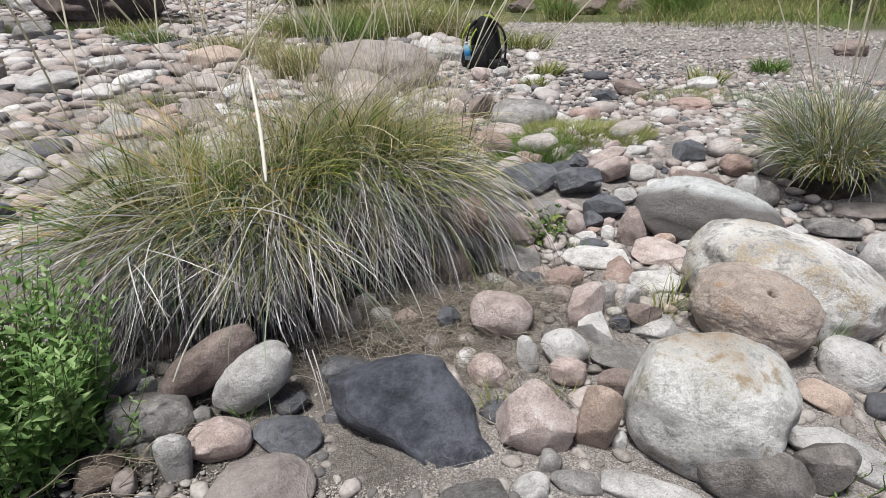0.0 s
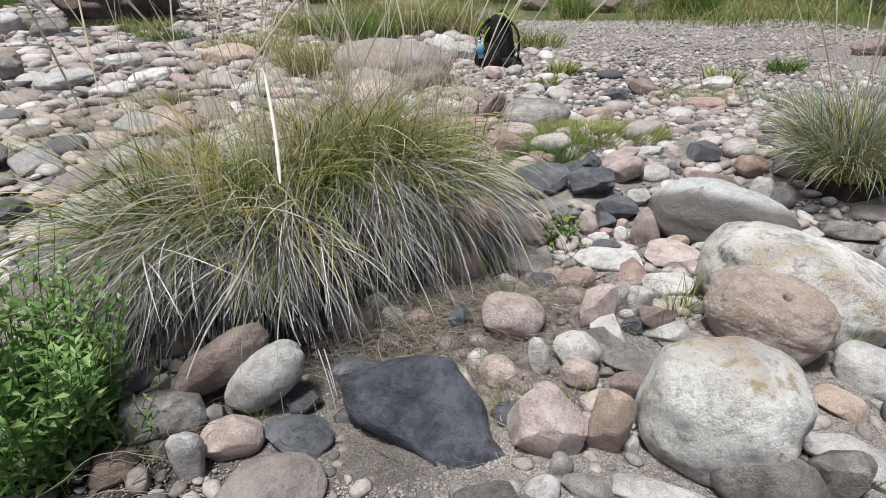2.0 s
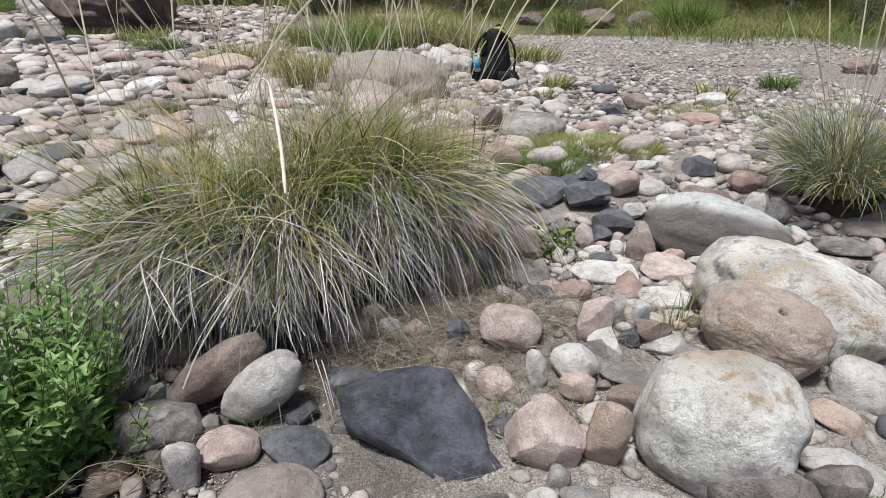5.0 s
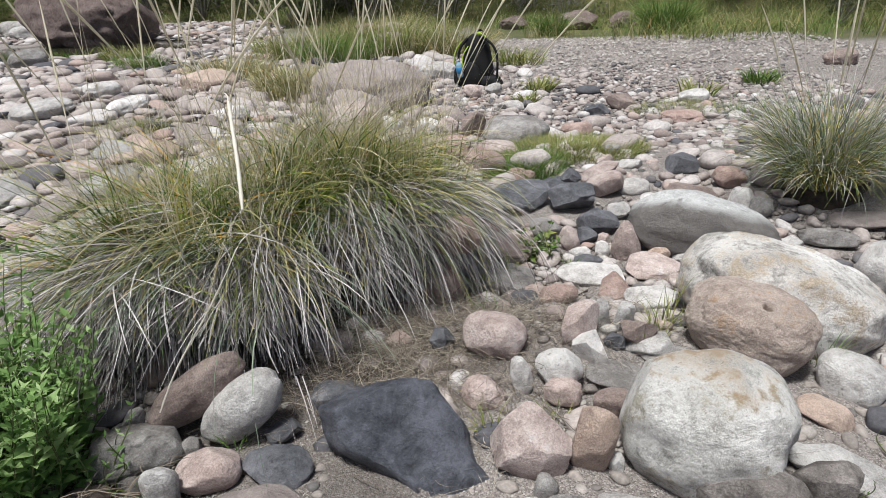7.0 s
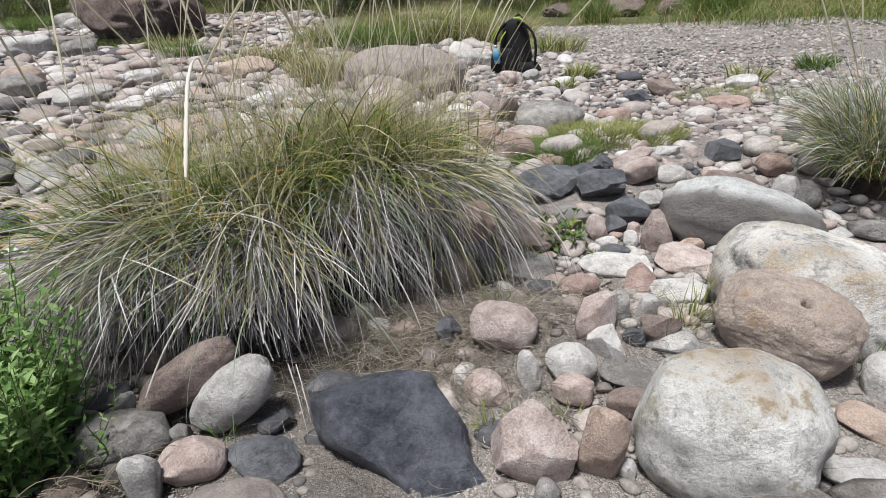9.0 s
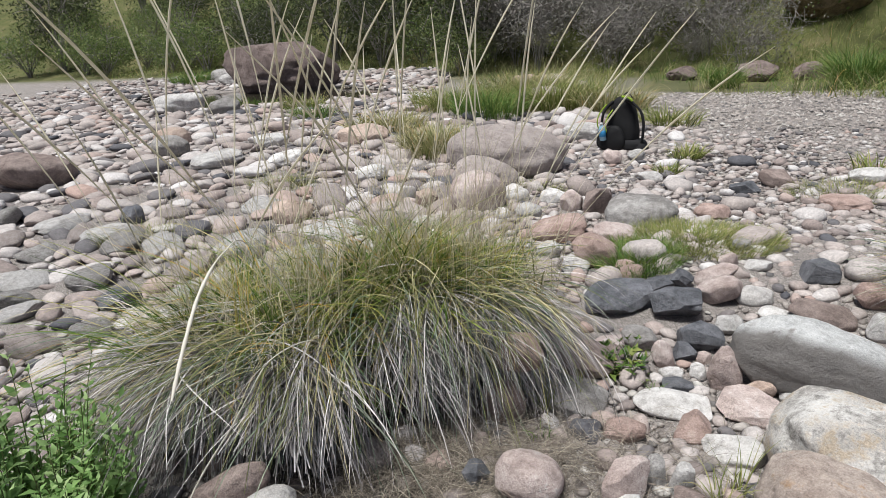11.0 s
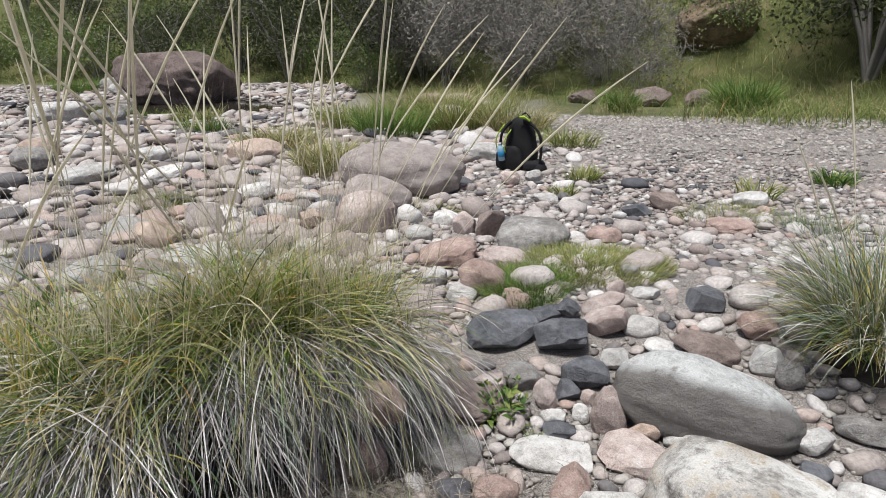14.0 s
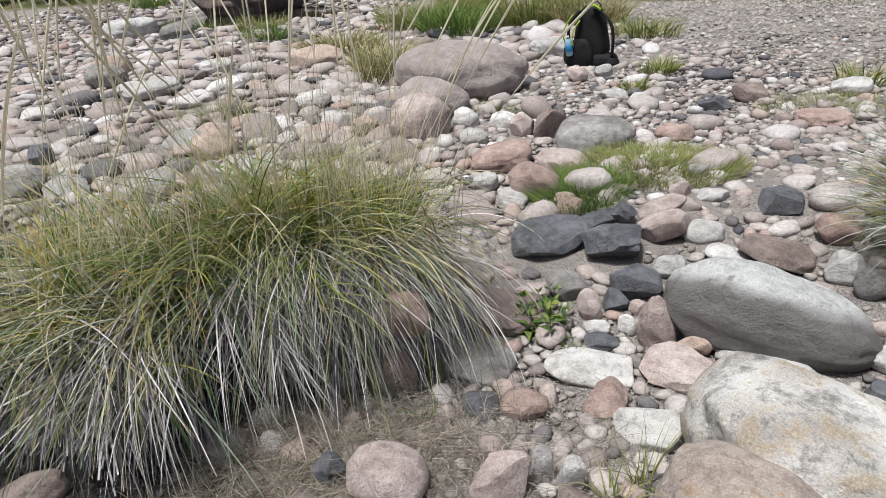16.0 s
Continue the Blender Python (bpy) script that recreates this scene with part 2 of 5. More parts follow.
M_TURF = leaf_mat("low_turf", [(0.0, (0.12, 0.16, 0.04)), (0.5, (0.24, 0.28, 0.075)), (0.8, (0.36, 0.34, 0.14)), (1.0, (0.46, 0.40, 0.24))])
M_HERB = leaf_mat("herb_leaf", [(0.0, (0.11, 0.21, 0.06)), (0.5, (0.25, 0.41, 0.14)), (1.0, (0.45, 0.60, 0.28))], 0.55, 0.4)
M_SCRUB = leaf_mat("scrub_leaf", [(0.0, (0.036, 0.052, 0.024)), (0.5, (0.075, 0.094, 0.040)), (1.0, (0.125, 0.135, 0.066))], 0.7, 0.2)
M_SCRUB2 = leaf_mat("grey_scrub_leaf", [(0.0, (0.15, 0.145, 0.135)), (0.5, (0.215, 0.205, 0.185)), (1.0, (0.30, 0.285, 0.25))], 0.8, 0.15)
M_SCRUB3 = leaf_mat("light_green_leaf", [(0.0, (0.085, 0.135, 0.045)), (0.5, (0.165, 0.225, 0.075)), (1.0, (0.29, 0.32, 0.13))], 0.7, 0.25)
M_TWIG = plain("grey_twig", (0.30, 0.275, 0.265), 0.9)
M_DEADTWIG = plain("dead_twig", (0.30, 0.25, 0.20), 0.9)
M_STEM = plain("herb_stem", (0.13, 0.16, 0.06), 0.7)
# root mat, darkened so its colour stands in for shade between blades
M_ROOT_SHADE = plain("matted_root_shade", (0.075, 0.06, 0.048), 0.95, 0.6, 40.0)


# ---- mesh helpers ----
def np_mesh(name, verts, faces, material, smooth=False):
    """A mesh from arrays: verts (n, 3), faces (m, k) of one size."""
    me = bpy.data.meshes.new(name)
    verts, faces = np.asarray(verts, dtype=np.float32), np.asarray(faces, dtype=np.int32)
    k = faces.shape[1]
    me.vertices.add(len(verts))
    me.vertices.foreach_set("co", verts.ravel())
    me.loops.add(faces.size)
    me.loops.foreach_set("vertex_index", faces.ravel())
    me.polygons.add(len(faces))
    me.polygons.foreach_set("loop_start", np.arange(0, faces.size, k, dtype=np.int32))
    me.update(calc_edges=True)
    me.polygons.foreach_set("use_smooth", np.full(len(faces), smooth))
    me.materials.append(material)
    me.validate()
    return me


def thing(name, x, y, z, label, category, group="", kind=""):
    ob = new(name)
    ob.empty_display_size = 0.1
    ob.location = (x, y, z)
    return tagged(ob, label, category, group, kind)


def part(name, bm, material, parent, label="", smooth=True):
    """Links a bmesh, or a finished mesh, as one mesh object under a thing or part."""
    if isinstance(bm, bpy.types.Mesh):
        me = bm
    else:
        me = bpy.data.meshes.new(name)
        bm.to_mesh(me)
        bm.free()
        me.materials.append(material)
        for p in me.polygons:
            p.use_smooth = smooth
    ob = new(name, me)
    ob.parent = parent
    return tagged(ob, label) if label else ob


def fine(name, V, F, material, parent, smooth=False):
    """A part made of very many small blades, stems or leaves."""
    return tagged(part(name, np_mesh(name, V, F, material, smooth), None, parent), kind="stuff")


def S(u):
    u = np.clip(u, 0.0, 1.0)
    return u * u * (3 - 2 * u)


def toe(x):
    """Where the far hillside begins."""
    return 16.2 - 0.5 * np.clip(x, 0, 7) + 4.5 * S((-x - 3) / 3)


def H(x, y):
    """Height of the river bed: nearly flat, a low hump of sand, a low gravel bar, a hollow in the channel, a small bank, a pool and a hillside behind."""
    h = 0.015 * (1 - S((y - 5.5) / 2)) + 0.075 * np.exp(-((y - 4.85) / 0.75) ** 2) * S((x - 0.2) / 0.6)
    h = h - 0.05 * np.exp(-(((x - 0.75) / 0.4) ** 2 + ((y - 4.2) / 0.3) ** 2))
    h = h + 0.085 * np.exp(-(((x - 0.60) / 0.46) ** 2 + ((y - 3.36) / 0.22) ** 2))
    h = h + 0.10 * np.exp(-(((x - 1.85) / 0.35) ** 2 + ((y - 4.48) / 0.28) ** 2))
    h = h + 0.12 * np.exp(-((((x + 0.18) * 0.74 + (y - 3.68) * 0.67) / 0.42) ** 2 + (((x + 0.18) * 0.67 - (y - 3.68) * 0.74) / 0.17) ** 2))
    h = h - 0.10 * S((y - 11.0) / 3) * S((x + 1) / 3)
    h = h - 0.35 * S(1.5 - np.hypot((x + 7.0) / 2.1, (y - 13.5) / 1.4))
    d = np.clip(y - toe(x), 0, 90)
    return h + 0.42 * d * S(d / 5) * S((90 - d) / 30 + 0.6)


# ---- ground ----
def axis(lo, hi, step, far):
    a = list(np.arange(lo, hi, step))
    d, v = step, hi
    while v < far:
        a.append(v)
        d *= 1.18
        v += d
    d, v = step, lo
    while v > -far:
        d *= 1.18
        v -= d
        a.insert(0, v)
    return np.array(a)


def build_ground():
    xs, ys = axis(-4.0, 4.5, 0.045, 700), axis(1.5, 9.5, 0.045, 700)
    X, Y = np.meshgrid(xs, ys)
    Z = H(X, Y)
    flat = np.stack([X.ravel(), Y.ravel()], 1)
    lump = np.array([noise.noise((a * 1.7, b * 1.7, 0.3)) * 0.02 + noise.noise((a * 6, b * 6, 4.0)) * 0.010 + noise.noise((a * 19, b * 19, 9.0)) * 0.004 if abs(a) < 40 and abs(b) < 60 else 0.0 for a, b in flat])
    V = np.column_stack([flat, Z.ravel() + lump])
    n, k = len(xs), len(ys)
    i = np.arange(n * (k - 1)).reshape(k - 1, n)[:, :-1].ravel()
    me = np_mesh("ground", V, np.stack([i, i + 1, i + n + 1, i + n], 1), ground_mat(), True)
    turf = S((flat[:, 1] - toe(flat[:, 0]) + 2.0) / 2.0)
    turf = np.maximum(turf, S((flat[:, 1] - 12.6 + 0.45 * np.clip(flat[:, 0], 0, 5)) / 0.8) * S((flat[:, 0] + 0.2) / 0.8) * 0.9)
    turf = np.maximum(turf, S((flat[:, 1] - 9.4) / 1.5) * S((flat[:, 0] + 2.4) / 1.2) * S((0.9 - flat[:, 0]) / 0.6) * 0.55)
    att = me.attributes.new("turf", "FLOAT", "POINT")
    att.data.foreach_set("value", turf.astype(np.float32))
    fx, fy = flat[:, 0], flat[:, 1]
    # soil patches at bush, tussock and front; the first two include painted shade
    humus_shade = np.maximum(np.exp(-(((fx + 0.48) / 0.36) ** 2 + ((fy - 2.85) / 0.30) ** 2) ** 2), np.exp(-(((fx + 0.10) / 0.58) ** 2 + ((fy - 3.52) / 0.46) ** 2) ** 2))
    humus_shade = np.maximum(humus_shade, 0.6 * np.exp(-(((fx - 0.02) / 0.34) ** 2 + ((fy - 2.80) / 0.22) ** 2) ** 2))
    att = me.attributes.new("humus_shade", "FLOAT", "POINT")
    att.data.foreach_set("value", humus_shade.astype(np.float32))
    tagged(new("ground", me), "dry river bed of pale sand, gravel and cobbles", "ground", kind="structure")


build_ground()


# ---- rocks ----
def unit_rock(seed, sub, angular, lumpy=False, smooth=False):
    """A stone of size 1: a water-rounded block, faceted where angular."""
    rng = random.Random(seed)
    bm = bmesh.new()
    bmesh.ops.create_icosphere(bm, subdivisions=sub, radius=1.0)
    bm.verts.ensure_lookup_table()
    V = np.array([v.co[:] for v in bm.verts])
    F = np.array([[v.index for v in f.verts] for f in bm.faces])
    bm.free()
    p = rng.uniform(2.3, 3.2) + (0.8 if angular else 0)
    p = 2.0 if lumpy else 2.15 if smooth else p
    V /= (np.abs(V) ** p).sum(1, keepdims=True) ** (1 / p)
    off = Vector((rng.uniform(-50, 50), rng.uniform(-50, 50), rng.uniform(-50, 50)))
    r = np.array([1 + (0.24 if lumpy else 0.10 if smooth else 0.20 if angular else 0.15) * noise.noise(Vector(v) * 0.9 + off) + 0.075 * noise.noise(Vector(v) * 2.1 + off) + (0.11 if lumpy else 0.018) * noise.noise(Vector(v) * 5 + off) for v in V])
    V *= r[:, None]
    for _ in range(16 if lumpy else 2 if smooth else 11 if angular else 5 if sub > 4 else 11):
        n = np.array([rng.gauss(0, 1), rng.gauss(0, 1), rng.gauss(0, 0.9)])
        n /= np.linalg.norm(n)
        lim = (V @ n).max() * (rng.uniform(0.58, 0.82) if angular else rng.uniform(0.72 if lumpy else 0.84 if sub > 4 else 0.70, 0.93))
        over = np.clip(V @ n - lim, 0, None)
        V -= over[:, None] * n * (0.985 if angular else 0.82 if sub > 4 else 0.9)
    if sub >= 4:
        V *= np.array([1 + 0.013 * noise.noise(Vector(v) * 9 + off) + 0.010 * noise.noise(Vector(v) * 18 + off) + 0.006 * noise.noise(Vector(v) * 36 + off) for v in V])[:, None]
    lo, hi = V.min(0), V.max(0)
    return (V - (lo + hi) / 2) / (hi - lo), F


ROCKS_AT = []


def rock(name, x, y, z, wide, deep, high, yaw, lean, kind, label):
    """A stone of its own, wide x deep x high, turned by yaw and leaning sideways, with its middle at x, y, z."""
    angular = kind in ("slate", "lava", "ochre") or "angular" in label or "block" in label or "slab" in label
    big = max(wide, high) > 0.26
    V, F = unit_rock(len(ROCKS_AT) + 11, 6 if "pit" in label.split() else 5 if big or kind == "slate" else 4, angular and kind not in ("lava", "ochre"), kind in ("lava", "ochre"), max(wide, high) > 0.2 and ("smooth" in label or "domed" in label))
    if "long domed" in label:
        # highest before its middle, falling away to one end
        V[:, 2] = np.where(V[:, 2] > -0.1, (V[:, 2] + 0.1) * (1.12 - 0.75 * np.clip(V[:, 0] + 0.08, 0, 1) ** 1.2) - 0.1, V[:, 2])
    if "wedge" in label or "triangular" in label:
        V[:, 0] = V[:, 0] * (1.05 - 0.62 * np.clip(V[:, 2] + 0.45, 0, 1))
    V = V * np.array([wide, deep, high])
    m = pose(x, y, z, 0, 0, yaw) @ pose(0, 0, 0, 0, lean, 0)
    if "pit" in label.split():
        # a small hollow in the side towards the path
        d = (m.to_3x3().inverted() @ Vector((-0.02, -0.42, 0.80 if wide > 0.25 else -0.15))).normalized()
        c = V[np.argmax(V @ np.array(d))]
        near = np.exp(-(np.linalg.norm(V - c, axis=1) / max(0.036 * wide, 0.008)) ** 6)
        V = V - near[:, None] * np.array(d) * 0.18 * wide
    me = np_mesh(name, V, F, ROCK[kind], True)
    if angular and kind not in ("lava", "ochre"):
        me.set_sharp_from_angle(angle=radians(24))
    ob = new(name, me)
    ob.matrix_world = m
    ROCKS_AT.append((x, y, max(wide, deep) / 2, z, high))
    return tagged(ob, label, "boulder" if name == "boulder" else "stone", "stones of the river bed")


rock("boulder", 0.795, 2.976, 0.113, 0.326, 0.261, 0.279, -23, 0, "stained", "pale grey boulder with a tan lichen stain on top")
rock("boulder", 1.014, 3.334, 0.130, 0.298, 0.239, 0.207, -25, 8, "tan", "ochre-brown rounded boulder with one small dark pit")
rock("boulder", 1.164, 3.502, 0.124, 0.537, 0.349, 0.265, -28, 10, "veined", "large whitish boulder veined with brown lichen")
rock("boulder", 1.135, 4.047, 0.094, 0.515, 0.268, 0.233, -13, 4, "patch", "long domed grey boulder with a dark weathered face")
rock("stone", 1.212, 3.212, 0.054, 0.155, 0.124, 0.110, -34, 5, "white", "rough white stone on the river bed")
rock("boulder", 0.848, 2.845, 0.060, 0.200, 0.105, 0.114, -29, 5, "umber", "angular brown-grey block under the pale boulder")
rock("stone", 0.985, 2.880, 0.055, 0.095, 0.095, 0.130, -45, 32, "umber", "angular brown rock on the river bed")
rock("stone", 1.108, 3.116, 0.028, 0.117, 0.094, 0.062, -31, 5, "sandy", "tan flat stone on the river bed")
rock("stone", 1.065, 2.942, 0.033, 0.211, 0.119, 0.054, -32, 8, "pale", "flat pale grey stone")
rock("boulder", 0.461, 2.978, 0.067, 0.159, 0.127, 0.149, -7, 20, "pink", "pinkish blocky cobble on the river bed")
rock("stone", 0.582, 2.969, 0.076, 0.083, 0.075, 0.175, -13, 8, "sandy", "upright oblong tan cobble")
rock("stone", 0.648, 3.119, 0.060, 0.090, 0.073, 0.055, -15, -15, "brown", "smooth brown cobble on the river bed")
rock("stone", 0.538, 3.204, 0.095, 0.116, 0.093, 0.078, -9, -15, "white", "white rounded cobble on the river bed")
rock("stone", 0.450, 3.171, 0.092, 0.049, 0.038, 0.107, -5, -10, "white", "small upright white stone")
rock("stone", 0.622, 3.266, 0.106, 0.093, 0.075, 0.099, -13, 0, "white", "pale blocky stone on the river bed")
rock("stone", 0.540, 3.146, 0.070, 0.084, 0.067, 0.062, -9, 0, "pink", "pale pinkish cobble on the river bed")
rock("stone", 0.674, 3.207, 0.072, 0.148, 0.119, 0.025, -15, 5, "grey", "dark flat stone half buried in sand")
rock("stone", 0.811, 3.269, 0.080, 0.138, 0.092, 0.036, -20, 0, "grey", "flat grey-brown cobble on the river bed")
rock("stone", 0.767, 3.300, 0.097, 0.127, 0.102, 0.054, -18, 0, "pale", "greyish white stone on the river bed")
rock("boulder", 0.390, 3.306, 0.121, 0.160, 0.129, 0.107, -2, 8, "pink", "pink rounded rock beside the tussock")
rock("stone", 0.362, 3.158, 0.059, 0.109, 0.087, 0.076, -1, 0, "pink", "flat pale pink stone")
rock("boulder", -0.281, 3.085, 0.113, 0.262, 0.100, 0.100, 18, -33, "brown", "long smooth reddish-brown stone leaning on the tussock")
rock("boulder", -0.165, 3.056, 0.094, 0.219, 0.110, 0.120, 16, -40, "pale", "smooth grey oblong stone leaning beside a brown one")
rock("stone", -0.425, 3.060, 0.047, 0.045, 0.038, 0.074, 28, 25, "pale", "small pale egg-shaped stone")
rock("stone", 0.028, 3.188, 0.029, 0.161, 0.113, 0.070, 11, 0, "slate", "blue-black slate rock behind the slab")
rock("stone", -0.061, 2.937, 0.037, 0.140, 0.112, 0.068, 22, -6, "slate", "blue-black faceted rock on the river bed")
rock("stone", -0.082, 3.051, 0.030, 0.083, 0.067, 0.041, 17, -15, "slate", "small blue-black rock on the river bed")
rock("stone", -0.197, 2.919, 0.039, 0.132, 0.105, 0.075, 24, -12, "pink", "flat pinkish-brown stone on the river bed")
rock("stone", -0.260, 2.850, 0.048, 0.071, 0.057, 0.130, 28, -4, "pale", "upright pale grey cobble")
rock("stone", -0.277, 3.004, 0.023, 0.054, 0.043, 0.052, 26, 0, "grey", "small round grey stone")
rock("boulder", -0.378, 2.975, 0.036, 0.189, 0.151, 0.105, 30, 0, "grey", "grey rock half hidden by the leafy bush")
rock("boulder", -0.075, 2.795, 0.031, 0.213, 0.151, 0.089, 22, 0, "mauve", "broad tan-grey stone set in sand")
rock("stone", -0.344, 2.885, 0.025, 0.052, 0.042, 0.054, 31, 0, "grey", "small grey stone on the river bed")
rock("stone", 0.480, 2.897, 0.025, 0.048, 0.043, 0.059, -9, 0, "grey", "small round grey cobble")
rock("stone", 0.526, 2.848, 0.022, 0.102, 0.054, 0.032, -11, 5, "grey", "flat grey stone on the river bed")
rock("stone", 0.661, 2.833, 0.021, 0.187, 0.071, 0.040, -17, 0, "pale", "low pale stone at the front")
rock("stone", 0.439, 2.833, 0.024, 0.068, 0.054, 0.059, -7, 0, "pale", "pale cobble on the river bed")
rock("stone", 0.627, 2.960, 0.026, 0.031, 0.025, 0.059, -16, 0, "white", "small white cobble on the river bed")
rock("stone", 0.326, 3.089, 0.019, 0.060, 0.043, 0.021, -1, 0, "slate", "small dark flat stone")
rock("stone", 0.260, 3.322, 0.088, 0.066, 0.057, 0.076, 0, 0, "slate", "dark stone at the tussock edge")
rock("boulder", 0.239, 3.686, 0.065, 0.136, 0.109, 0.144, 23, 0, "rust", "reddish-brown rock under drooping grass")
rock("boulder", 0.285, 3.700, 0.235, 0.140, 0.130, 0.120, 22, 0, "rust", "reddish-brown rock behind drooping grass")
rock("stone", 0.421, 4.077, 0.020, 0.311, 0.227, 0.063, -3, -4, "brown", "pinkish-brown long stone on the river bed")
rock("stone", 0.416, 3.811, 0.027, 0.241, 0.193, 0.074, -4, 0, "grey", "grey-brown flat stone with grass at its edge")
rock("stone", 0.605, 4.249, 0.021, 0.134, 0.121, 0.098, 7, 0, "grey", "rounded pinkish-grey cobble on the river bed")
rock("stone", 0.503, 4.204, 0.016, 0.116, 0.093, 0.038, 11, -15, "pink", "pale pink oblong stone")
rock("stone", 0.689, 4.129, 0.025, 0.069, 0.055, 0.119, 5, -15, "pink", "upright pink stone on the river bed")
rock("stone", 0.811, 4.267, 0.039, 0.154, 0.123, 0.112, 0, 10, "slate", "slate-grey angular rock on the river bed")
rock("stone", 0.761, 4.188, 0.014, 0.083, 0.067, 0.075, 2, 0, "slate", "small blue-grey rock on the river bed")
rock("stone", 0.871, 4.027, 0.051, 0.130, 0.078, 0.178, -2, -5, "pink", "pinkish-tan wedge-shaped stone with a pit")
rock("stone", 0.973, 3.976, 0.037, 0.097, 0.068, 0.053, -6, -22, "sandy", "yellowish cobble on the river bed")
rock("stone", 1.052, 3.955, 0.028, 0.076, 0.068, 0.051, -10, 0, "pale", "round pale cobble on the river bed")
rock("stone", 1.128, 3.940, 0.034, 0.225, 0.136, 0.057, -13, 0, "white", "smooth whitish stone on the river bed")
rock("stone", 0.713, 3.838, 0.027, 0.223, 0.130, 0.058, 4, 4, "white", "long flat white stone")
rock("stone", 0.930, 3.870, 0.036, 0.192, 0.147, 0.066, -5, 6, "pink", "flat pinkish-white slab on the river bed")
rock("stone", 0.589, 3.636, 0.053, 0.115, 0.092, 0.069, 10, -12, "rust", "rust-red stone half sunk in sand")
rock("stone", 0.757, 3.705, 0.044, 0.131, 0.105, 0.074, 3, -20, "rust", "reddish-tan triangular stone on the river bed")
rock("stone", 0.862, 3.622, 0.051, 0.163, 0.122, 0.063, -3, 5, "white", "greyish-white stone on the river bed")
rock("boulder", 0.598, 3.333, 0.133, 0.105, 0.084, 0.130, 10, 8, "pink", "pinkish-grey blocky stone on the river bed")
rock("stone", 0.667, 3.396, 0.121, 0.043, 0.034, 0.100, 5, -5, "pale", "upright pale stone on the river bed")
rock("stone", 0.721, 3.379, 0.120, 0.050, 0.040, 0.099, 3, 10, "pale", "upright grey-white stone on the river bed")
rock("stone", 0.684, 3.298, 0.106, 0.051, 0.041, 0.043, 5, -20, "slate", "small slate stone on the river bed")
rock("stone", 0.751, 3.314, 0.118, 0.081, 0.064, 0.075, 1, -25, "brown", "brown angular stone on the river bed")
rock("stone", 0.977, 3.632, 0.030, 0.133, 0.065, 0.036, -9, -6, "pale", "long pale stone between boulders")
rock("stone", 0.715, 4.053, 0.011, 0.078, 0.063, 0.041, 4, -10, "white", "small white stone on the river bed")
rock("stone", 0.798, 4.068, 0.012, 0.054, 0.043, 0.074, 0, 0, "white", "small white stone on the river bed")
rock("stone", 0.735, 3.985, 0.011, 0.099, 0.079, 0.035, 4, 0, "slate", "small slate stone on the river bed")
rock("stone", 0.820, 4.174, 0.009, 0.051, 0.040, 0.054, 0, 0, "pink", "small pink stone on the river bed")
rock("boulder", 0.523, 4.461, 0.090, 0.265, 0.186, 0.120, 8, -16, "slate", "blue-black angular rock in the dry channel")
rock("boulder", 0.736, 4.434, 0.094, 0.186, 0.149, 0.124, 2, -14, "slate", "blue-black rock with a flat top")
rock("stone", 0.756, 4.624, 0.115, 0.071, 0.057, 0.082, 1, 40, "slate", "small pointed slate rock")
rock("stone", 0.670, 4.639, 0.085, 0.133, 0.106, 0.054, 3, -5, "slate", "flat slate rock on the river bed")
rock("stone", 0.886, 4.661, 0.125, 0.176, 0.123, 0.064, -2, -24, "pink", "long pink stone leaning on another")
rock("stone", 0.888, 4.546, 0.108, 0.173, 0.121, 0.082, -2, -20, "pink", "long pale pink stone")
rock("stone", 1.013, 4.558, 0.086, 0.140, 0.112, 0.077, -6, 0, "pale", "pale tan cobble on the river bed")
rock("stone", 1.079, 4.441, 0.070, 0.132, 0.106, 0.046, -8, 5, "white", "white flat cobble on the river bed")
rock("stone", 1.214, 4.421, 0.094, 0.220, 0.176, 0.083, -13, 13, "brown", "long brown-grey stone on the river bed")
rock("stone", 1.371, 4.328, 0.104, 0.099, 0.079, 0.097, -17, 0, "pale", "heart-shaped pale stone on the river bed")
rock("stone", 1.398, 4.537, 0.128, 0.135, 0.108, 0.093, -16, 15, "rust", "flat red-brown stone on the river bed")
rock("stone", 1.266, 4.758, 0.125, 0.150, 0.120, 0.096, -12, -15, "slate", "dark grey stone on the river bed")
rock("stone", 1.517, 4.894, 0.101, 0.117, 0.093, 0.076, -15, 0, "pale", "pale blocky stone on the river bed")
rock("boulder", 0.574, 5.659, 0.072, 0.392, 0.354, 0.204, 4, 0, "grey", "dark grey rounded boulder")
rock("stone", 0.465, 5.287, 0.067, 0.243, 0.194, 0.107, 7, 6, "pink", "pale pink flat stone")
rock("boulder", 0.158, 5.374, 0.055, 0.307, 0.245, 0.126, 13, -8, "rust", "reddish-brown stone in the stone heap")
rock("boulder", 0.388, 4.955, 0.095, 0.214, 0.147, 0.140, 10, 28, "rust", "orange-brown stone in the stone heap")
rock("boulder", -0.424, 5.884, 0.094, 0.365, 0.328, 0.317, 20, 0, "pink", "pale domed boulder on the river bed")
rock("boulder", -0.497, 6.361, 0.108, 0.469, 0.422, 0.260, 18, 10, "mauve", "pinkish-grey domed boulder on the river bed")
rock("boulder", -0.466, 6.967, 0.154, 0.962, 0.674, 0.438, 16, 5, "mauve", "very large smooth mauve-grey boulder")
rock("stone", 0.025, 6.074, 0.038, 0.172, 0.137, 0.115, 13, 0, "white", "white egg-shaped cobble on the river bed")
rock("stone", 0.164, 5.891, 0.068, 0.143, 0.114, 0.139, 11, -30, "pink", "pinkish tilted stone on the river bed")
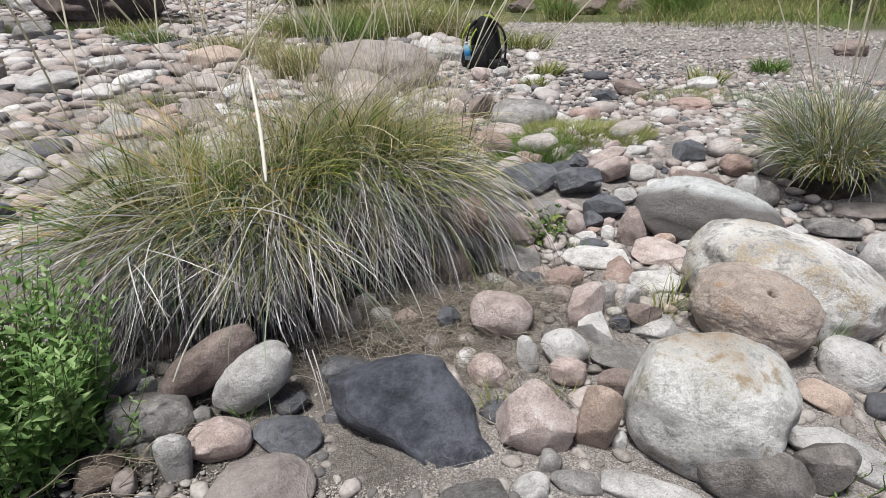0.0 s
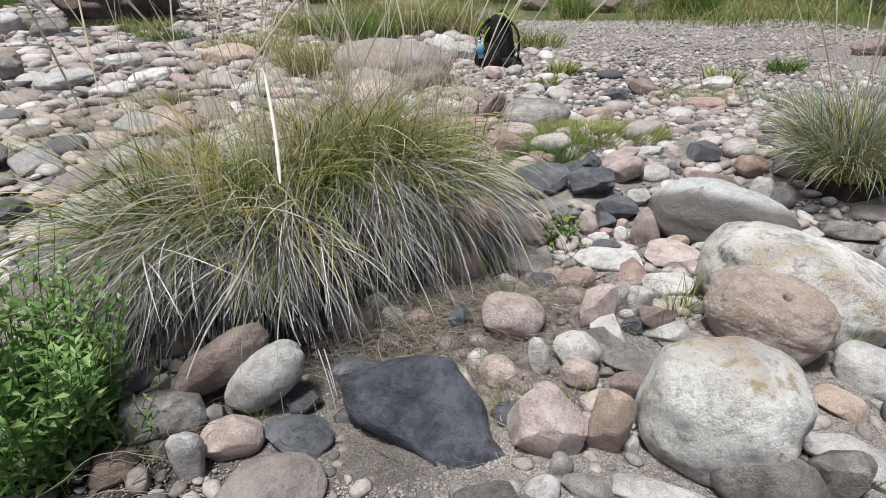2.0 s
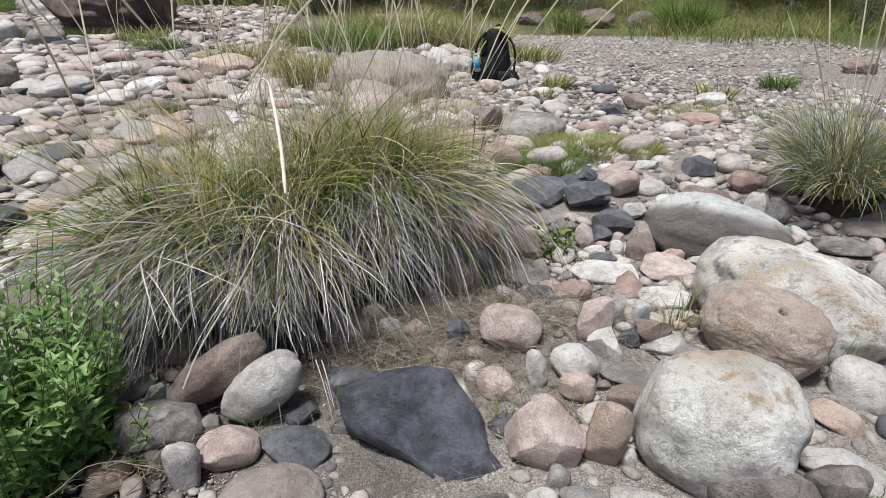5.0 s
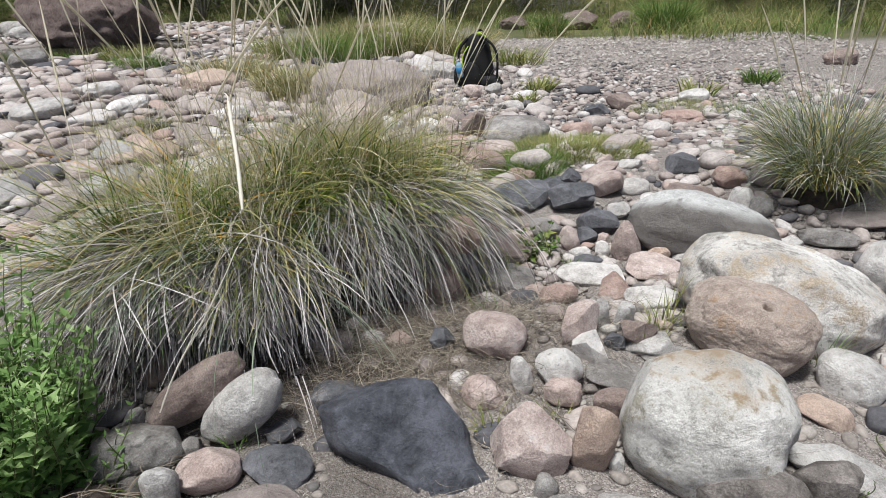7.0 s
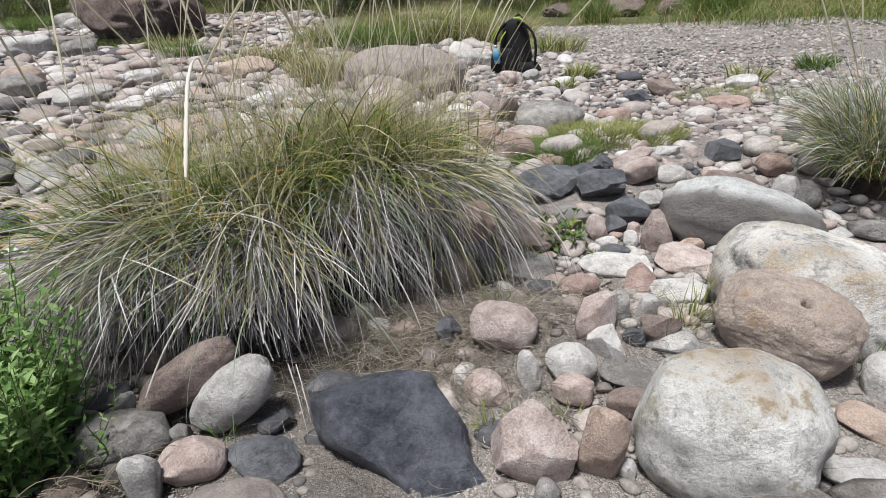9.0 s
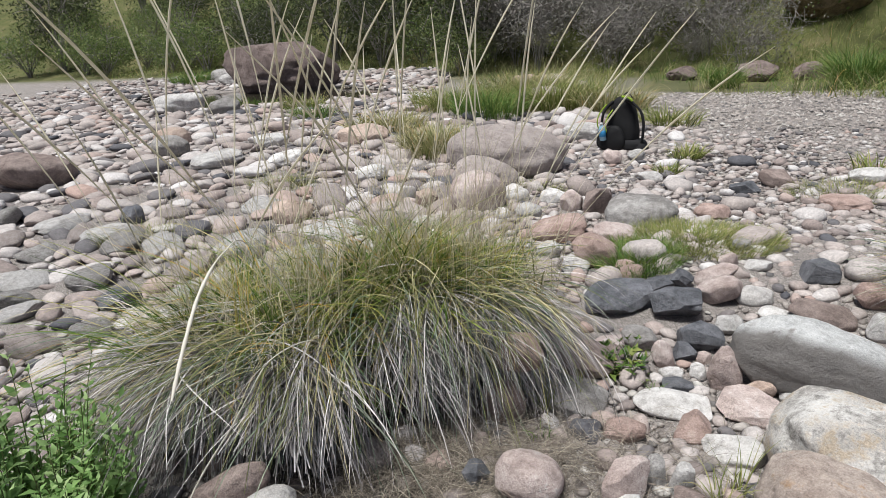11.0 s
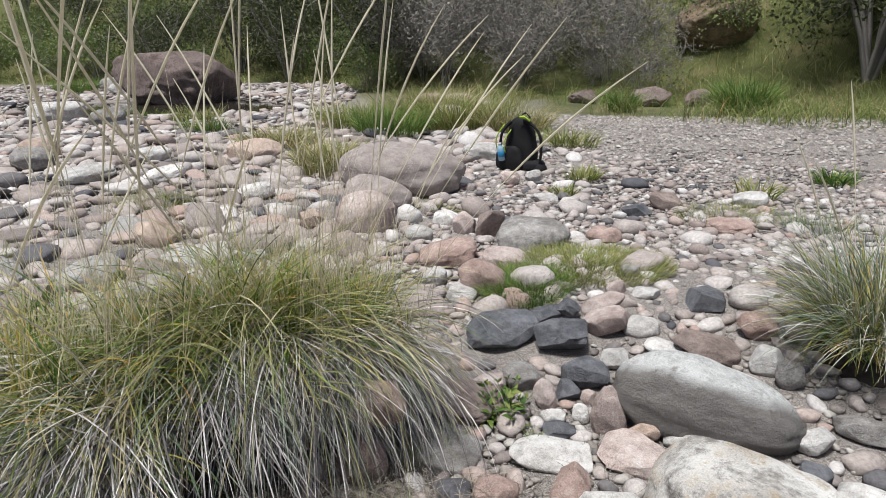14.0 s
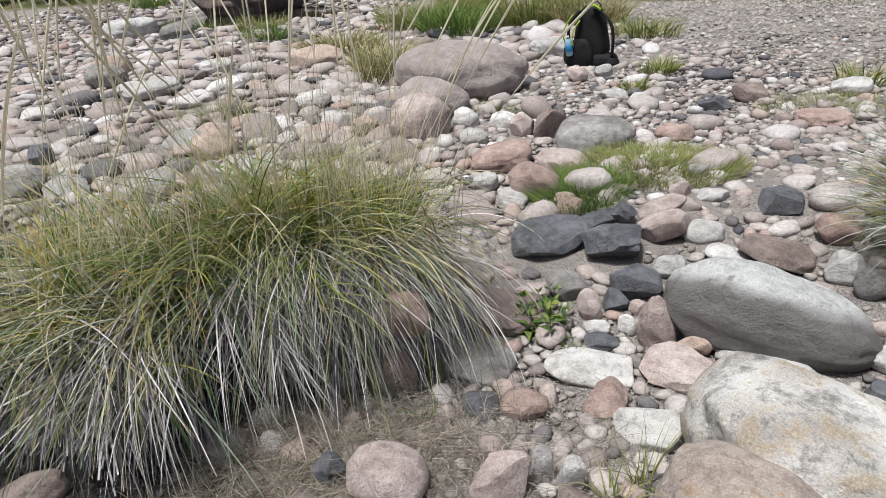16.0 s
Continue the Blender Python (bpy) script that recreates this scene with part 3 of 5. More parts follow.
rock("stone", 0.324, 5.866, 0.076, 0.192, 0.153, 0.187, 9, -20, "brown", "brownish angular stone on the river bed")
rock("boulder", -0.845, 11.305, 0.094, 0.603, 0.481, 0.312, 12, 5, "mauve", "smooth grey boulder in the grass")
rock("stone", -0.050, 8.453, 0.055, 0.389, 0.311, 0.201, 8, 0, "pale", "whitish stone beside the backpack")
rock("stone", 1.966, 6.814, 0.048, 0.225, 0.180, 0.119, -13, -8, "white", "white flat stone on the gravel bar")
rock("stone", 1.684, 6.143, 0.042, 0.270, 0.216, 0.094, -12, -3, "rust", "flat rust-coloured stone on the river bed")
rock("stone", 1.407, 6.696, 0.048, 0.227, 0.181, 0.120, -7, 8, "brown", "dark brown stone on the river bed")
rock("stone", 1.194, 6.471, 0.034, 0.197, 0.158, 0.101, -5, 0, "slate", "dark grey flat stone")
rock("stone", 0.953, 5.796, 0.052, 0.193, 0.154, 0.097, -2, -3, "rust", "salmon-pink stone on the river bed")
rock("stone", 0.566, 4.722, 0.078, 0.106, 0.085, 0.089, 5, 0, "rust", "orange stone between dark rocks")
rock("stone", 0.154, 5.068, 0.035, 0.117, 0.093, 0.105, 14, 0, "pale", "pale stone in the heap")
rock("stone", 0.308, 4.883, 0.040, 0.135, 0.108, 0.095, 12, 0, "pale", "pale stone in the heap")
rock("stone", 0.538, 4.809, 0.073, 0.101, 0.081, 0.078, 6, 0, "rust", "reddish stone on the river bed")
rock("stone", -0.068, 5.733, 0.037, 0.159, 0.127, 0.114, 15, 0, "pale", "pale cobble on the river bed")
rock("stone", -0.212, 6.092, 0.035, 0.162, 0.130, 0.103, 16, 0, "pale", "pale cobble on the river bed")
rock("stone", 0.313, 7.317, 0.041, 0.158, 0.127, 0.132, 6, 0, "pink", "pinkish stone by the backpack")
rock("stone", 0.492, 7.454, 0.038, 0.143, 0.114, 0.116, 4, 0, "pale", "pale stone by the backpack")
rock("stone", 0.612, 6.726, 0.033, 0.170, 0.136, 0.089, 3, 0, "pale", "pale stone on the river bed")
rock("stone", 1.023, 5.092, 0.098, 0.078, 0.062, 0.085, -5, 0, "grey", "upright grey stone on the river bed")
rock("stone", 0.949, 4.865, 0.113, 0.077, 0.061, 0.069, -4, -20, "pink", "pinkish broken stone on the river bed")
rock("stone", 1.063, 4.850, 0.106, 0.115, 0.092, 0.051, -6, -12, "pale", "pale stone on the river bed")
rock("stone", 1.005, 4.376, 0.049, 0.056, 0.045, 0.045, -6, 0, "pale", "pale stone on the river bed")
rock("stone", 0.912, 4.359, 0.051, 0.100, 0.080, 0.074, -3, -10, "pale", "pale angular stone on the river bed")
rock("boulder", 1.755, 4.185, 0.068, 0.257, 0.206, 0.052, -28, -4, "mauve", "flat pinkish-grey stone stacked under the grass")
rock("boulder", 1.560, 4.036, 0.063, 0.193, 0.087, 0.063, -25, 2, "grey", "flat grey stone at the foot of the bank")
rock("boulder", 1.827, 3.980, 0.086, 0.194, 0.155, 0.135, -32, 5, "grey", "rounded grey stone of the bank")
rock("boulder", 1.597, 3.723, 0.083, 0.207, 0.166, 0.171, -30, 0, "pale", "large smooth pale grey stone")
rock("stone", 1.389, 3.970, 0.059, 0.097, 0.077, 0.083, -19, 20, "pale", "pale angular stone on the river bed")
rock("stone", 1.345, 3.820, 0.050, 0.078, 0.062, 0.069, -21, 10, "slate", "blue-grey stone on the river bed")
rock("stone", 1.443, 3.720, 0.058, 0.164, 0.131, 0.102, -26, 8, "white", "whitish stone on the river bed")
rock("stone", 1.419, 4.253, 0.096, 0.086, 0.069, 0.091, -19, 0, "grey", "grey cobble under the grass")
rock("stone", 3.950, 8.630, 0.050, 0.310, 0.250, 0.190, -25, -10, "brown", "brown boulder on the far gravel")
rock("stone", -1.486, 6.585, 0.052, 0.269, 0.215, 0.121, 31, -8, "white", "white flat stone on the river bed")
rock("stone", -0.760, 5.887, 0.046, 0.155, 0.123, 0.157, 27, 0, "sandy", "tan blocky stone on the river bed")
rock("stone", -1.492, 5.426, 0.064, 0.258, 0.207, 0.170, 40, 10, "sandy", "pinkish-tan stone on the river bed")
rock("stone", -3.254, 7.950, 0.052, 0.341, 0.272, 0.183, 40, 0, "pale", "pale stone on the river bed")
rock("boulder", -7.085, 11.156, 0.092, 0.832, 0.665, 0.392, 45, 0, "pale", "pale boulder on the stone bed")
rock("stone", -5.873, 10.712, 0.076, 0.517, 0.413, 0.315, 42, 0, "grey", "grey boulder on the river bed")
rock("boulder", -2.329, 8.279, 0.063, 0.558, 0.447, 0.244, 31, 0, "sandy", "tan boulder in dry grass")
rock("stone", -4.124, 7.433, 0.083, 0.395, 0.316, 0.244, 48, 8, "grey", "grey stone on the river bed")
rock("stone", -3.215, 6.964, 0.059, 0.495, 0.395, 0.148, 44, -5, "pale", "long pale stone on the river bed")
rock("stone", -2.540, 5.204, 0.048, 0.141, 0.113, 0.169, 54, 0, "slate", "dark stone with a white band")
rock("stone", -1.110, 5.213, 0.035, 0.440, 0.343, 0.062, 38, -3, "pale", "long pale stone at the back of the tussock")
rock("stone", -0.802, 5.196, 0.035, 0.157, 0.126, 0.101, 33, 0, "pale", "pale stone on the river bed")
rock("boulder", -4.344, 6.048, 0.124, 0.654, 0.523, 0.309, 54, 12, "brown", "long dark brown boulder")
rock("stone", -1.569, 4.088, 0.051, 0.180, 0.143, 0.106, 53, -15, "slate", "slate stone with a white end")
rock("stone", -4.555, 7.964, 0.068, 0.408, 0.327, 0.266, 44, 0, "sandy", "tan boulder on the river bed")
rock("stone", -2.528, 7.049, 0.065, 0.331, 0.264, 0.132, 36, -12, "white", "white flat stone on the river bed")


# ---- the black slab ----
def black_slab():
    """A flat, wedge-shaped slab that dips towards the front, with a thick broken lower edge."""
    outline = ((-0.300, 0.075), (-0.255, 0.135), (-0.10, 0.165), (0.015, 0.18), (0.06, 0.125), (0.13, 0.06), (0.17, -0.03), (0.25, -0.09), (0.285, -0.16), (0.235, -0.205), (0.10, -0.175), (0.0, -0.125), (-0.12, -0.085), (-0.25, -0.05))
    bm = bmesh.new()
    rings = []
    for z, k in ((-0.075, 0.86), (-0.05, 0.96), (0.0, 1.0), (0.035, 0.97), (0.052, 0.90)):
        rings.append([bm.verts.new((a * k, b * k, z)) for a, b in outline])
    for r0, r1 in zip(rings, rings[1:]):
        for i in range(len(outline)):
            j = (i + 1) % len(outline)
            bm.faces.new((r0[i], r0[j], r1[j], r1[i]))
    bm.faces.new(rings[-1])
    bm.faces.new(rings[0][::-1])
    bmesh.ops.triangulate(bm, faces=[f for f in bm.faces if len(f.verts) > 4])
    bmesh.ops.subdivide_edges(bm, edges=bm.edges[:], cuts=5, use_grid_fill=True)
    bmesh.ops.smooth_vert(bm, verts=bm.verts[:], factor=0.4, use_axis_x=True, use_axis_y=True, use_axis_z=True)
    for v in bm.verts:
        p = v.co.copy()
        v.co.z += 0.022 * noise.noise(p * 6) + 0.009 * noise.noise(p * 18) - (0.02 if abs(p.x + 0.02 + p.y * 0.5) < 0.012 and p.z > 0.02 else 0)
        v.co.x += 0.008 * noise.noise(p * 12 + Vector((5, 0, 0)))
    rng = random.Random(4)
    for _ in range(16):
        n = Vector((rng.gauss(0, 0.45), rng.gauss(0, 0.45), rng.choice((1, 1, 0.4)))).normalized()
        lim = max(v.co.dot(n) for v in bm.verts) * rng.uniform(0.80, 0.96)
        for v in bm.verts:
            over = v.co.dot(n) - lim
            if over > 0:
                v.co -= n * over * 0.9
    for v in bm.verts:
        v.co += v.normal * (0.004 * noise.noise(v.co * 40) + 0.006 * noise.noise(v.co * 15))
    me = bpy.data.meshes.new("boulder")
    bm.to_mesh(me)
    bm.free()
    me.materials.append(ROCK["slab"])
    for p in me.polygons:
        p.use_smooth = True
    ob = new("boulder", me)
    ob.matrix_world = pose(0.222, 2.985, 0.06, 34, 8, -4) @ Matrix.Scale(0.75, 4)
    ROCKS_AT.append((0.17, 2.975, 0.15, 0, 0.1))
    ROCKS_AT.append((0.31, 2.93, 0.09, 0, 0.1))
    tagged(ob, "blue-black slate slab with a cracked flat top lying on sand", "boulder", "stones of the river bed")


black_slab()
rock("boulder", -7.450, 15.000, 0.380, 2.550, 1.800, 1.350, 10, 8, "lava", "big dark brown boulder standing in the pool")


# ---- loose stones ----
class Scatter:
    """Stones that don't overlap: bigger ones first."""

    def __init__(self):
        self.cells, self.kept = {}, []
        for x, y, r, *_ in ROCKS_AT:
            if r < 1.0:
                self.put(x, y, r)

    def put(self, x, y, r):
        self.cells.setdefault((int(x // 0.3), int(y // 0.3)), []).append((x, y, r))

    def free(self, x, y, r, gap):
        cx, cy = int(x // 0.3), int(y // 0.3)
        for i in (-1, 0, 1):
            for j in (-1, 0, 1):
                for a, b, q in self.cells.get((cx + i, cy + j), ()):
                    if (a - x) ** 2 + (b - y) ** 2 < (gap * (q + r)) ** 2:
                        return False
        return True


def bed(x, y):
    """Typical largest stone and share of cover at a place."""
    left = S((-0.1 - x + 0.10 * (y - 4)) / 1.0) * S((y - 3.3) / 0.8)
    bar = S((x - 1.3) / 0.6) * S((y - 5.0) / 0.6)
    sand = math.exp(-(((x - 0.46) / 0.20) ** 2 + ((y - 3.46) / 0.19) ** 2)) + math.exp(-(((x - 0.12) / 0.24) ** 2 + ((y - 2.72) / 0.17) ** 2)) + math.exp(-(((x - 0.36) / 0.09) ** 2 + ((y - 3.08) / 0.10) ** 2))
    return left, bar, min(1, sand)


def scatter_stones():
    rng = random.Random(5)
    sc = Scatter()
    tuss = lambda x, y: (((x + 0.18) * 0.74 + (y - 3.68) * 0.67) / 0.50) ** 2 + (((x + 0.18) * 0.67 - (y - 3.68) * 0.74) / 0.24) ** 2 < 1 or (x - 1.75) ** 2 + (y - 4.4) ** 2 < 0.04
    out = []
    for size, tries in ((0.26, 1600), (0.18, 8000), (0.12, 14000), (0.08, 9000), (0.055, 16000), (0.037, 28000), (0.024, 36000), (0.015, 26000)):
        for _ in range(tries):
            far = rng.random() < (0.75 if size > 0.07 else 0.25)
            if far:
                x, y = rng.triangular(-16, 2.5, 0), rng.uniform(3.6, 20)
            else:
                x, y = rng.uniform(-1.6, 3.4), rng.triangular(2.0, 9.2, 3.2)
            if y > toe(x) - 0.5 or tuss(x, y) or (y > 10.2 and x > -2.4 - 0.25 * (y - 10.2)) or (x > 1.0 and y > 9.0) or math.hypot((x + 7.0) / 2.7, (y - 13.4) / 2.0) < 1 or y < 2.05:
                continue
            left, bar, sand = bed(x, y)
            lim = max(0.05 + 0.24 * left, 0.062 + 0.023 * float(S((y - 3.4) / 1.2))) if bar < 0.4 else (0.075 if y < 7.5 else 0.045)
            if rng.random() < (0.04 if bar < 0.4 else 0.025):
                lim *= 1.8
            if size * 0.75 > lim or rng.random() < max(sand, 0.8 * math.exp(-(((x + 0.48) / 0.36) ** 2 + ((y - 2.85) / 0.3) ** 2) ** 2)) * (0.97 if size > 0.03 else 0.75):
                continue
            if size < 0.05 and (y > 9 or (left > 0.6 and y > 6.3)):
                continue
            if y > 12.5 and size < 0.1:
                continue
            if -0.32 < x < 0.22 and 2.85 < y < 3.35 and rng.random() < 0.85:
                continue
            if size < 0.02 and y > 4.6:
                continue
            s = size * rng.uniform(0.75, 1.25)
            if sc.free(x, y, s * 0.5, 0.86 - 0.08 * left):
                sc.put(x, y, s * 0.5)
                out.append((x, y, s))
    return out


PLACED = scatter_stones()
ROUND = [unit_rock(900 + i, 3, i % 3 == 2) for i in range(10)]
COBBLES = [unit_rock(900 + i, 4, i % 3 == 2) for i in range(10)]
PEBBLES = [unit_rock(950 + i, 2, i % 3 == 2) for i in range(10)]
TINY = [unit_rock(980 + i, 1, True) for i in range(10)]


def stone_pose(rng, x, y, s, flat):
    w, d, h = s * rng.uniform(0.9, 1.35), s * rng.uniform(0.7, 1.0), s * rng.uniform(*flat)
    h *= 1 - 0.28 * float(S((-x - 0.3) / 0.8) * S((y - 3.4) / 0.6))
    z = float(H(x, y)) + h * 0.22
    return pose(x, y, z, rng.gauss(0, 9), rng.gauss(0, 9), rng.uniform(0, 360)) @ Matrix.Diagonal((w, d, h, 1))


def lay_stones():
    rng = random.Random(9)
    order = sorted(PLACED, key=lambda q: -(q[2] / (q[1] - 1.3)))
    single, rest = order[:300], order[300:]
    kinds = ("pale", "pale", "pink", "grey", "grey", "sandy", "mauve", "rust", "slate", "brown", "pale", "mauve")
    words = {"pale": "pale grey", "pink": "pinkish", "white": "whitish", "grey": "grey", "sandy": "pinkish-tan", "mauve": "mauve-grey", "rust": "reddish", "slate": "dark slate", "brown": "brown"}
    meshes = {}
    for x, y, s in single:
        i, kind = rng.randrange(10), rng.choice(kinds if x > -0.6 or y < 3 else ("pale", "mauve", "mauve", "pink", "grey", "grey", "mauve", "pale"))
        if kind == "slate" and y < 2.9:
            kind = "grey"
        near = s / (y - 1.8) > 0.09
        if (i, kind, near) not in meshes:
            V, F = (COBBLES if near else ROUND)[i]
            meshes[i, kind, near] = np_mesh("cobble", V, F, ROCK[kind], True)
        ob = new("cobble", meshes[i, kind, near])
        ob.matrix_world = stone_pose(rng, x, y, s, (0.42, 0.7))
        tagged(ob, words[kind] + " water-rounded cobble lying on the river bed", "cobble", "cobbles of the river bed")
    for name, small, material, label in (("cobble_bed", False, M_COBBLE, "pale pinkish and grey cobbles covering the river bed"), ("gravel", True, M_GRAVEL, "grey gravel and small pebbles between the stones")):
        vs, fs, at = [], [], 0
        for x, y, s in rest:
            if (s < 0.042) != small:
                continue
            seen = s / max(y - 2.1, 0.8)
            V, F = (TINY if seen < 0.019 else PEBBLES if seen < 0.06 else ROUND)[rng.randrange(10)]
            m = np.array(stone_pose(rng, x, y, s, (0.40, 0.7)))
            vs.append(V @ m[:3, :3].T + m[:3, 3])
            fs.append(F + at)
            at += len(V)
        tagged(new(name, np_mesh(name, np.concatenate(vs), np.concatenate(fs), material, True)), label, "stones", kind="stuff")


lay_stones()


def outer_bed():
    """Cobbles of the bed beside and behind the path."""
    rng = random.Random(77)
    vs, fs, at = [], [], 0
    for _ in range(3600):
        x, y = rng.uniform(-11, 7), rng.uniform(-5, 5.5)
        if (-1.6 < x < 3.4 and y > 2.05) or (y > 3.6 and x < 2.5):
            continue
        s = rng.choice((0.06, 0.08, 0.1, 0.13, 0.18)) * rng.uniform(0.8, 1.3)
        if math.hypot(x - 0.55, y - 2.2) < 0.8:
            s *= 0.5
        V, F = (PEBBLES if y > 1.4 and abs(x) < 3 else TINY)[rng.randrange(10)]
        m = np.array(stone_pose(rng, x, y, s, (0.38, 0.68)))
        vs.append(V @ m[:3, :3].T + m[:3, 3])
        fs.append(F + at)
        at += len(V)
    tagged(new("cobble_bed", np_mesh("cobble_bed", np.concatenate(vs), np.concatenate(fs), M_COBBLE, True)), "pale cobbles strewn over the outer river bed", "stones", kind="stuff")


outer_bed()


def fine_gravel():
    """Grit of the sand pockets and of the gravel bar."""
    rng = np.random.default_rng(3)
    n1, n2 = 64000, 15000
    k = n1 // 4
    x = np.concatenate([rng.uniform(-0.45, 1.5, n1 // 3), rng.normal(0.45, 0.20, n1 - n1 // 3 - 2 * k), rng.normal(0.15, 0.24, k), rng.normal(0.37, 0.09, k), rng.uniform(0.3, 5.0, n2), rng.uniform(-0.2, 5.0, 7000)])
    y = np.concatenate([rng.uniform(2.4, 4.6, n1 // 3), rng.normal(3.46, 0.17, n1 - n1 // 3 - 2 * k), rng.normal(2.73, 0.12, k), rng.normal(3.06, 0.09, k), rng.uniform(4.9, 9.2, n2), rng.uniform(9.0, 12.8, 7000)])
    s = np.concatenate([rng.uniform(0.0020, 0.0066, n1), rng.uniform(0.008, 0.032, n2) * rng.uniform(0.5, 1, n2), rng.uniform(0.02, 0.06, 7000)])
    bm = bmesh.new()
    bmesh.ops.create_cone(bm, cap_ends=False, segments=5, radius1=0.5, radius2=0.0, depth=0.6)
    bmesh.ops.remove_doubles(bm, verts=bm.verts[:], dist=0.001)
    bm.verts.index_update()
    V = (np.array([v.co[:] for v in bm.verts]) + np.array([0, 0, 0.15])) * np.array([1, 1, 0.6])
    F = np.array([[v.index for v in f.verts] for f in bm.faces])
    bm.free()
    n = len(x)
    sc = rng.uniform(0.6, 1.3, (n, 1, 3)) * s[:, None, None]
    a = rng.uniform(0, 6.28, n)[:, None]
    P = V[None] * sc * rng.uniform(0.85, 1.15, (n, len(V), 1))
    X = P[..., 0] * np.cos(a) - P[..., 1] * np.sin(a) + x[:, None]
    Y = P[..., 0] * np.sin(a) + P[..., 1] * np.cos(a) + y[:, None]
    Z = P[..., 2] + (H(x, y) + s * 0.3)[:, None]
    faces = (F[None] + (np.arange(n) * len(V))[:, None, None]).reshape(-1, 3)
    me = np_mesh("grit", np.stack([X, Y, Z], -1).reshape(-1, 3), faces, M_GRAVEL, False)
    tagged(new("grit", me), "coarse sand grains and fine grey gravel", "gravel", kind="stuff")


fine_gravel()


# ---- water ----
def pool():
    m, nt, b = mat("pool_water", 0.06)
    b.inputs["Base Color"].default_value = (0.035, 0.030, 0.022, 1)
    b.inputs["Specular IOR Level"].default_value = 0.5
    co = nt.nodes.new("ShaderNodeTexCoord").outputs["Object"]
    bump(nt, b, noise_tex(nt, co, 9.0, 3.0), 0.06, 0.02)
    a = np.linspace(0, 2 * math.pi, 60, endpoint=False)
    V = [(-7.0 + 2.75 * math.cos(t), 13.5 + 1.9 * math.sin(t), -0.05) for t in a] + [(-7.0, 13.5, -0.05)]
    F = [(i, (i + 1) % 60, 60) for i in range(60)]
    tagged(new("water", np_mesh("water", V, F, m)), "still dark brown pool at the foot of a boulder", "water", kind="structure")


pool()


# ---- grass ----
def blades(roots, az, rise, droop, length, width, segs=8, curl=0.0, seed=1, floor=True):
    """Ribbon blades: each leaves its root at an azimuth and a rise (radians), and bends down by droop on its way."""
    rng = np.random.default_rng(seed)
    n = len(roots)
    s = np.linspace(0, 1, segs + 1)
    th = rise[:, None] - droop[:, None] * s ** 1.3
    aa = az[:, None] + curl * rng.normal(0, 1, (n, 1)) * s
    step = (length / segs)[:, None]
    d = np.stack([np.cos(th) * np.cos(aa), np.cos(th) * np.sin(aa), np.sin(th)], -1)
    P = np.concatenate([roots[:, None], roots[:, None] + np.cumsum(d[:, :-1] * step[..., None], 1)], 1)
    if floor:
        P[..., 2] = np.maximum(P[..., 2], H(P[..., 0], P[..., 1]) + 0.006 + rng.uniform(0, 0.02, (n, 1)))
    perp = np.stack([-np.sin(aa), np.cos(aa), np.zeros_like(aa)], -1)
    psi = rng.uniform(-0.9, 0.9, (n, 1, 1))
    W = perp * np.cos(psi) + np.cross(d, perp) * np.sin(psi)
    taper = (1 - 0.85 * s ** 2)[None, :, None] * width[:, None, None] / 2
    V = np.stack([P - W * taper, P + W * taper], 2).reshape(-1, 3)
    i = (np.arange(n) * (segs + 1) * 2)[:, None] + np.arange(segs)[None] * 2
    F = np.stack([i, i + 1, i + 3, i + 2], -1).reshape(-1, 4)
    return V, F


def tubes(P, radius, sides=4):
    """Thin tubes along paths P (n, k, 3); radius (k,) or (n, k)."""
    n, k, _ = P.shape
    d = np.gradient(P, axis=1)
    d /= np.linalg.norm(d, axis=-1, keepdims=True) + 1e-9
    u = np.cross(d, np.array([0.3, 0.8, 0.52]))
    u /= np.linalg.norm(u, axis=-1, keepdims=True) + 1e-9
    w = np.cross(d, u)
    r = np.broadcast_to(radius, (n, k))[..., None]
    ring = [P + r * (u * math.cos(a) + w * math.sin(a)) for a in np.arange(sides) * 2 * math.pi / sides]
    V = np.stack(ring, 2).reshape(-1, 3)
    base = (np.arange(n) * k * sides)[:, None, None] + (np.arange(k - 1) * sides)[None, :, None] + np.arange(sides)[None, None]
    nxt = (np.arange(sides) + 1) % sides - np.arange(sides)
    F = np.stack([base, base + nxt, base + nxt + sides, base + sides], -1).reshape(-1, 4)
    return V, F


def tuft(name, x, y, rx, ry, turn, count, length, material, label, category="grass", rise=(0.9, 1.5), droop=(0.4, 1.6), width=(0.002, 0.004), seed=1, base=0.0, group=""):
    """A simple clump of grass as one thing."""
    rng = np.random.default_rng(seed)
    a, q = rng.uniform(0, 6.283, count), np.sqrt(rng.uniform(0, 1, count))
    lx, ly = np.cos(a) * q * rx, np.sin(a) * q * ry
    c, s = math.cos(turn), math.sin(turn)
    gx, gy = x + lx * c - ly * s, y + lx * s + ly * c
    roots = np.stack([gx, gy, H(gx, gy) + base], 1)
    az = np.arctan2(ly * c + lx * s, lx * c - ly * s) + rng.normal(0, 0.7, count)
    V, F = blades(roots, az, rng.uniform(*rise, count), rng.uniform(*droop, count), length * rng.uniform(0.5, 1.1, count), rng.uniform(*width, count), 6, 0.3, seed)
    return tagged(new(name, np_mesh(name, V, F, material)), label, category, group)


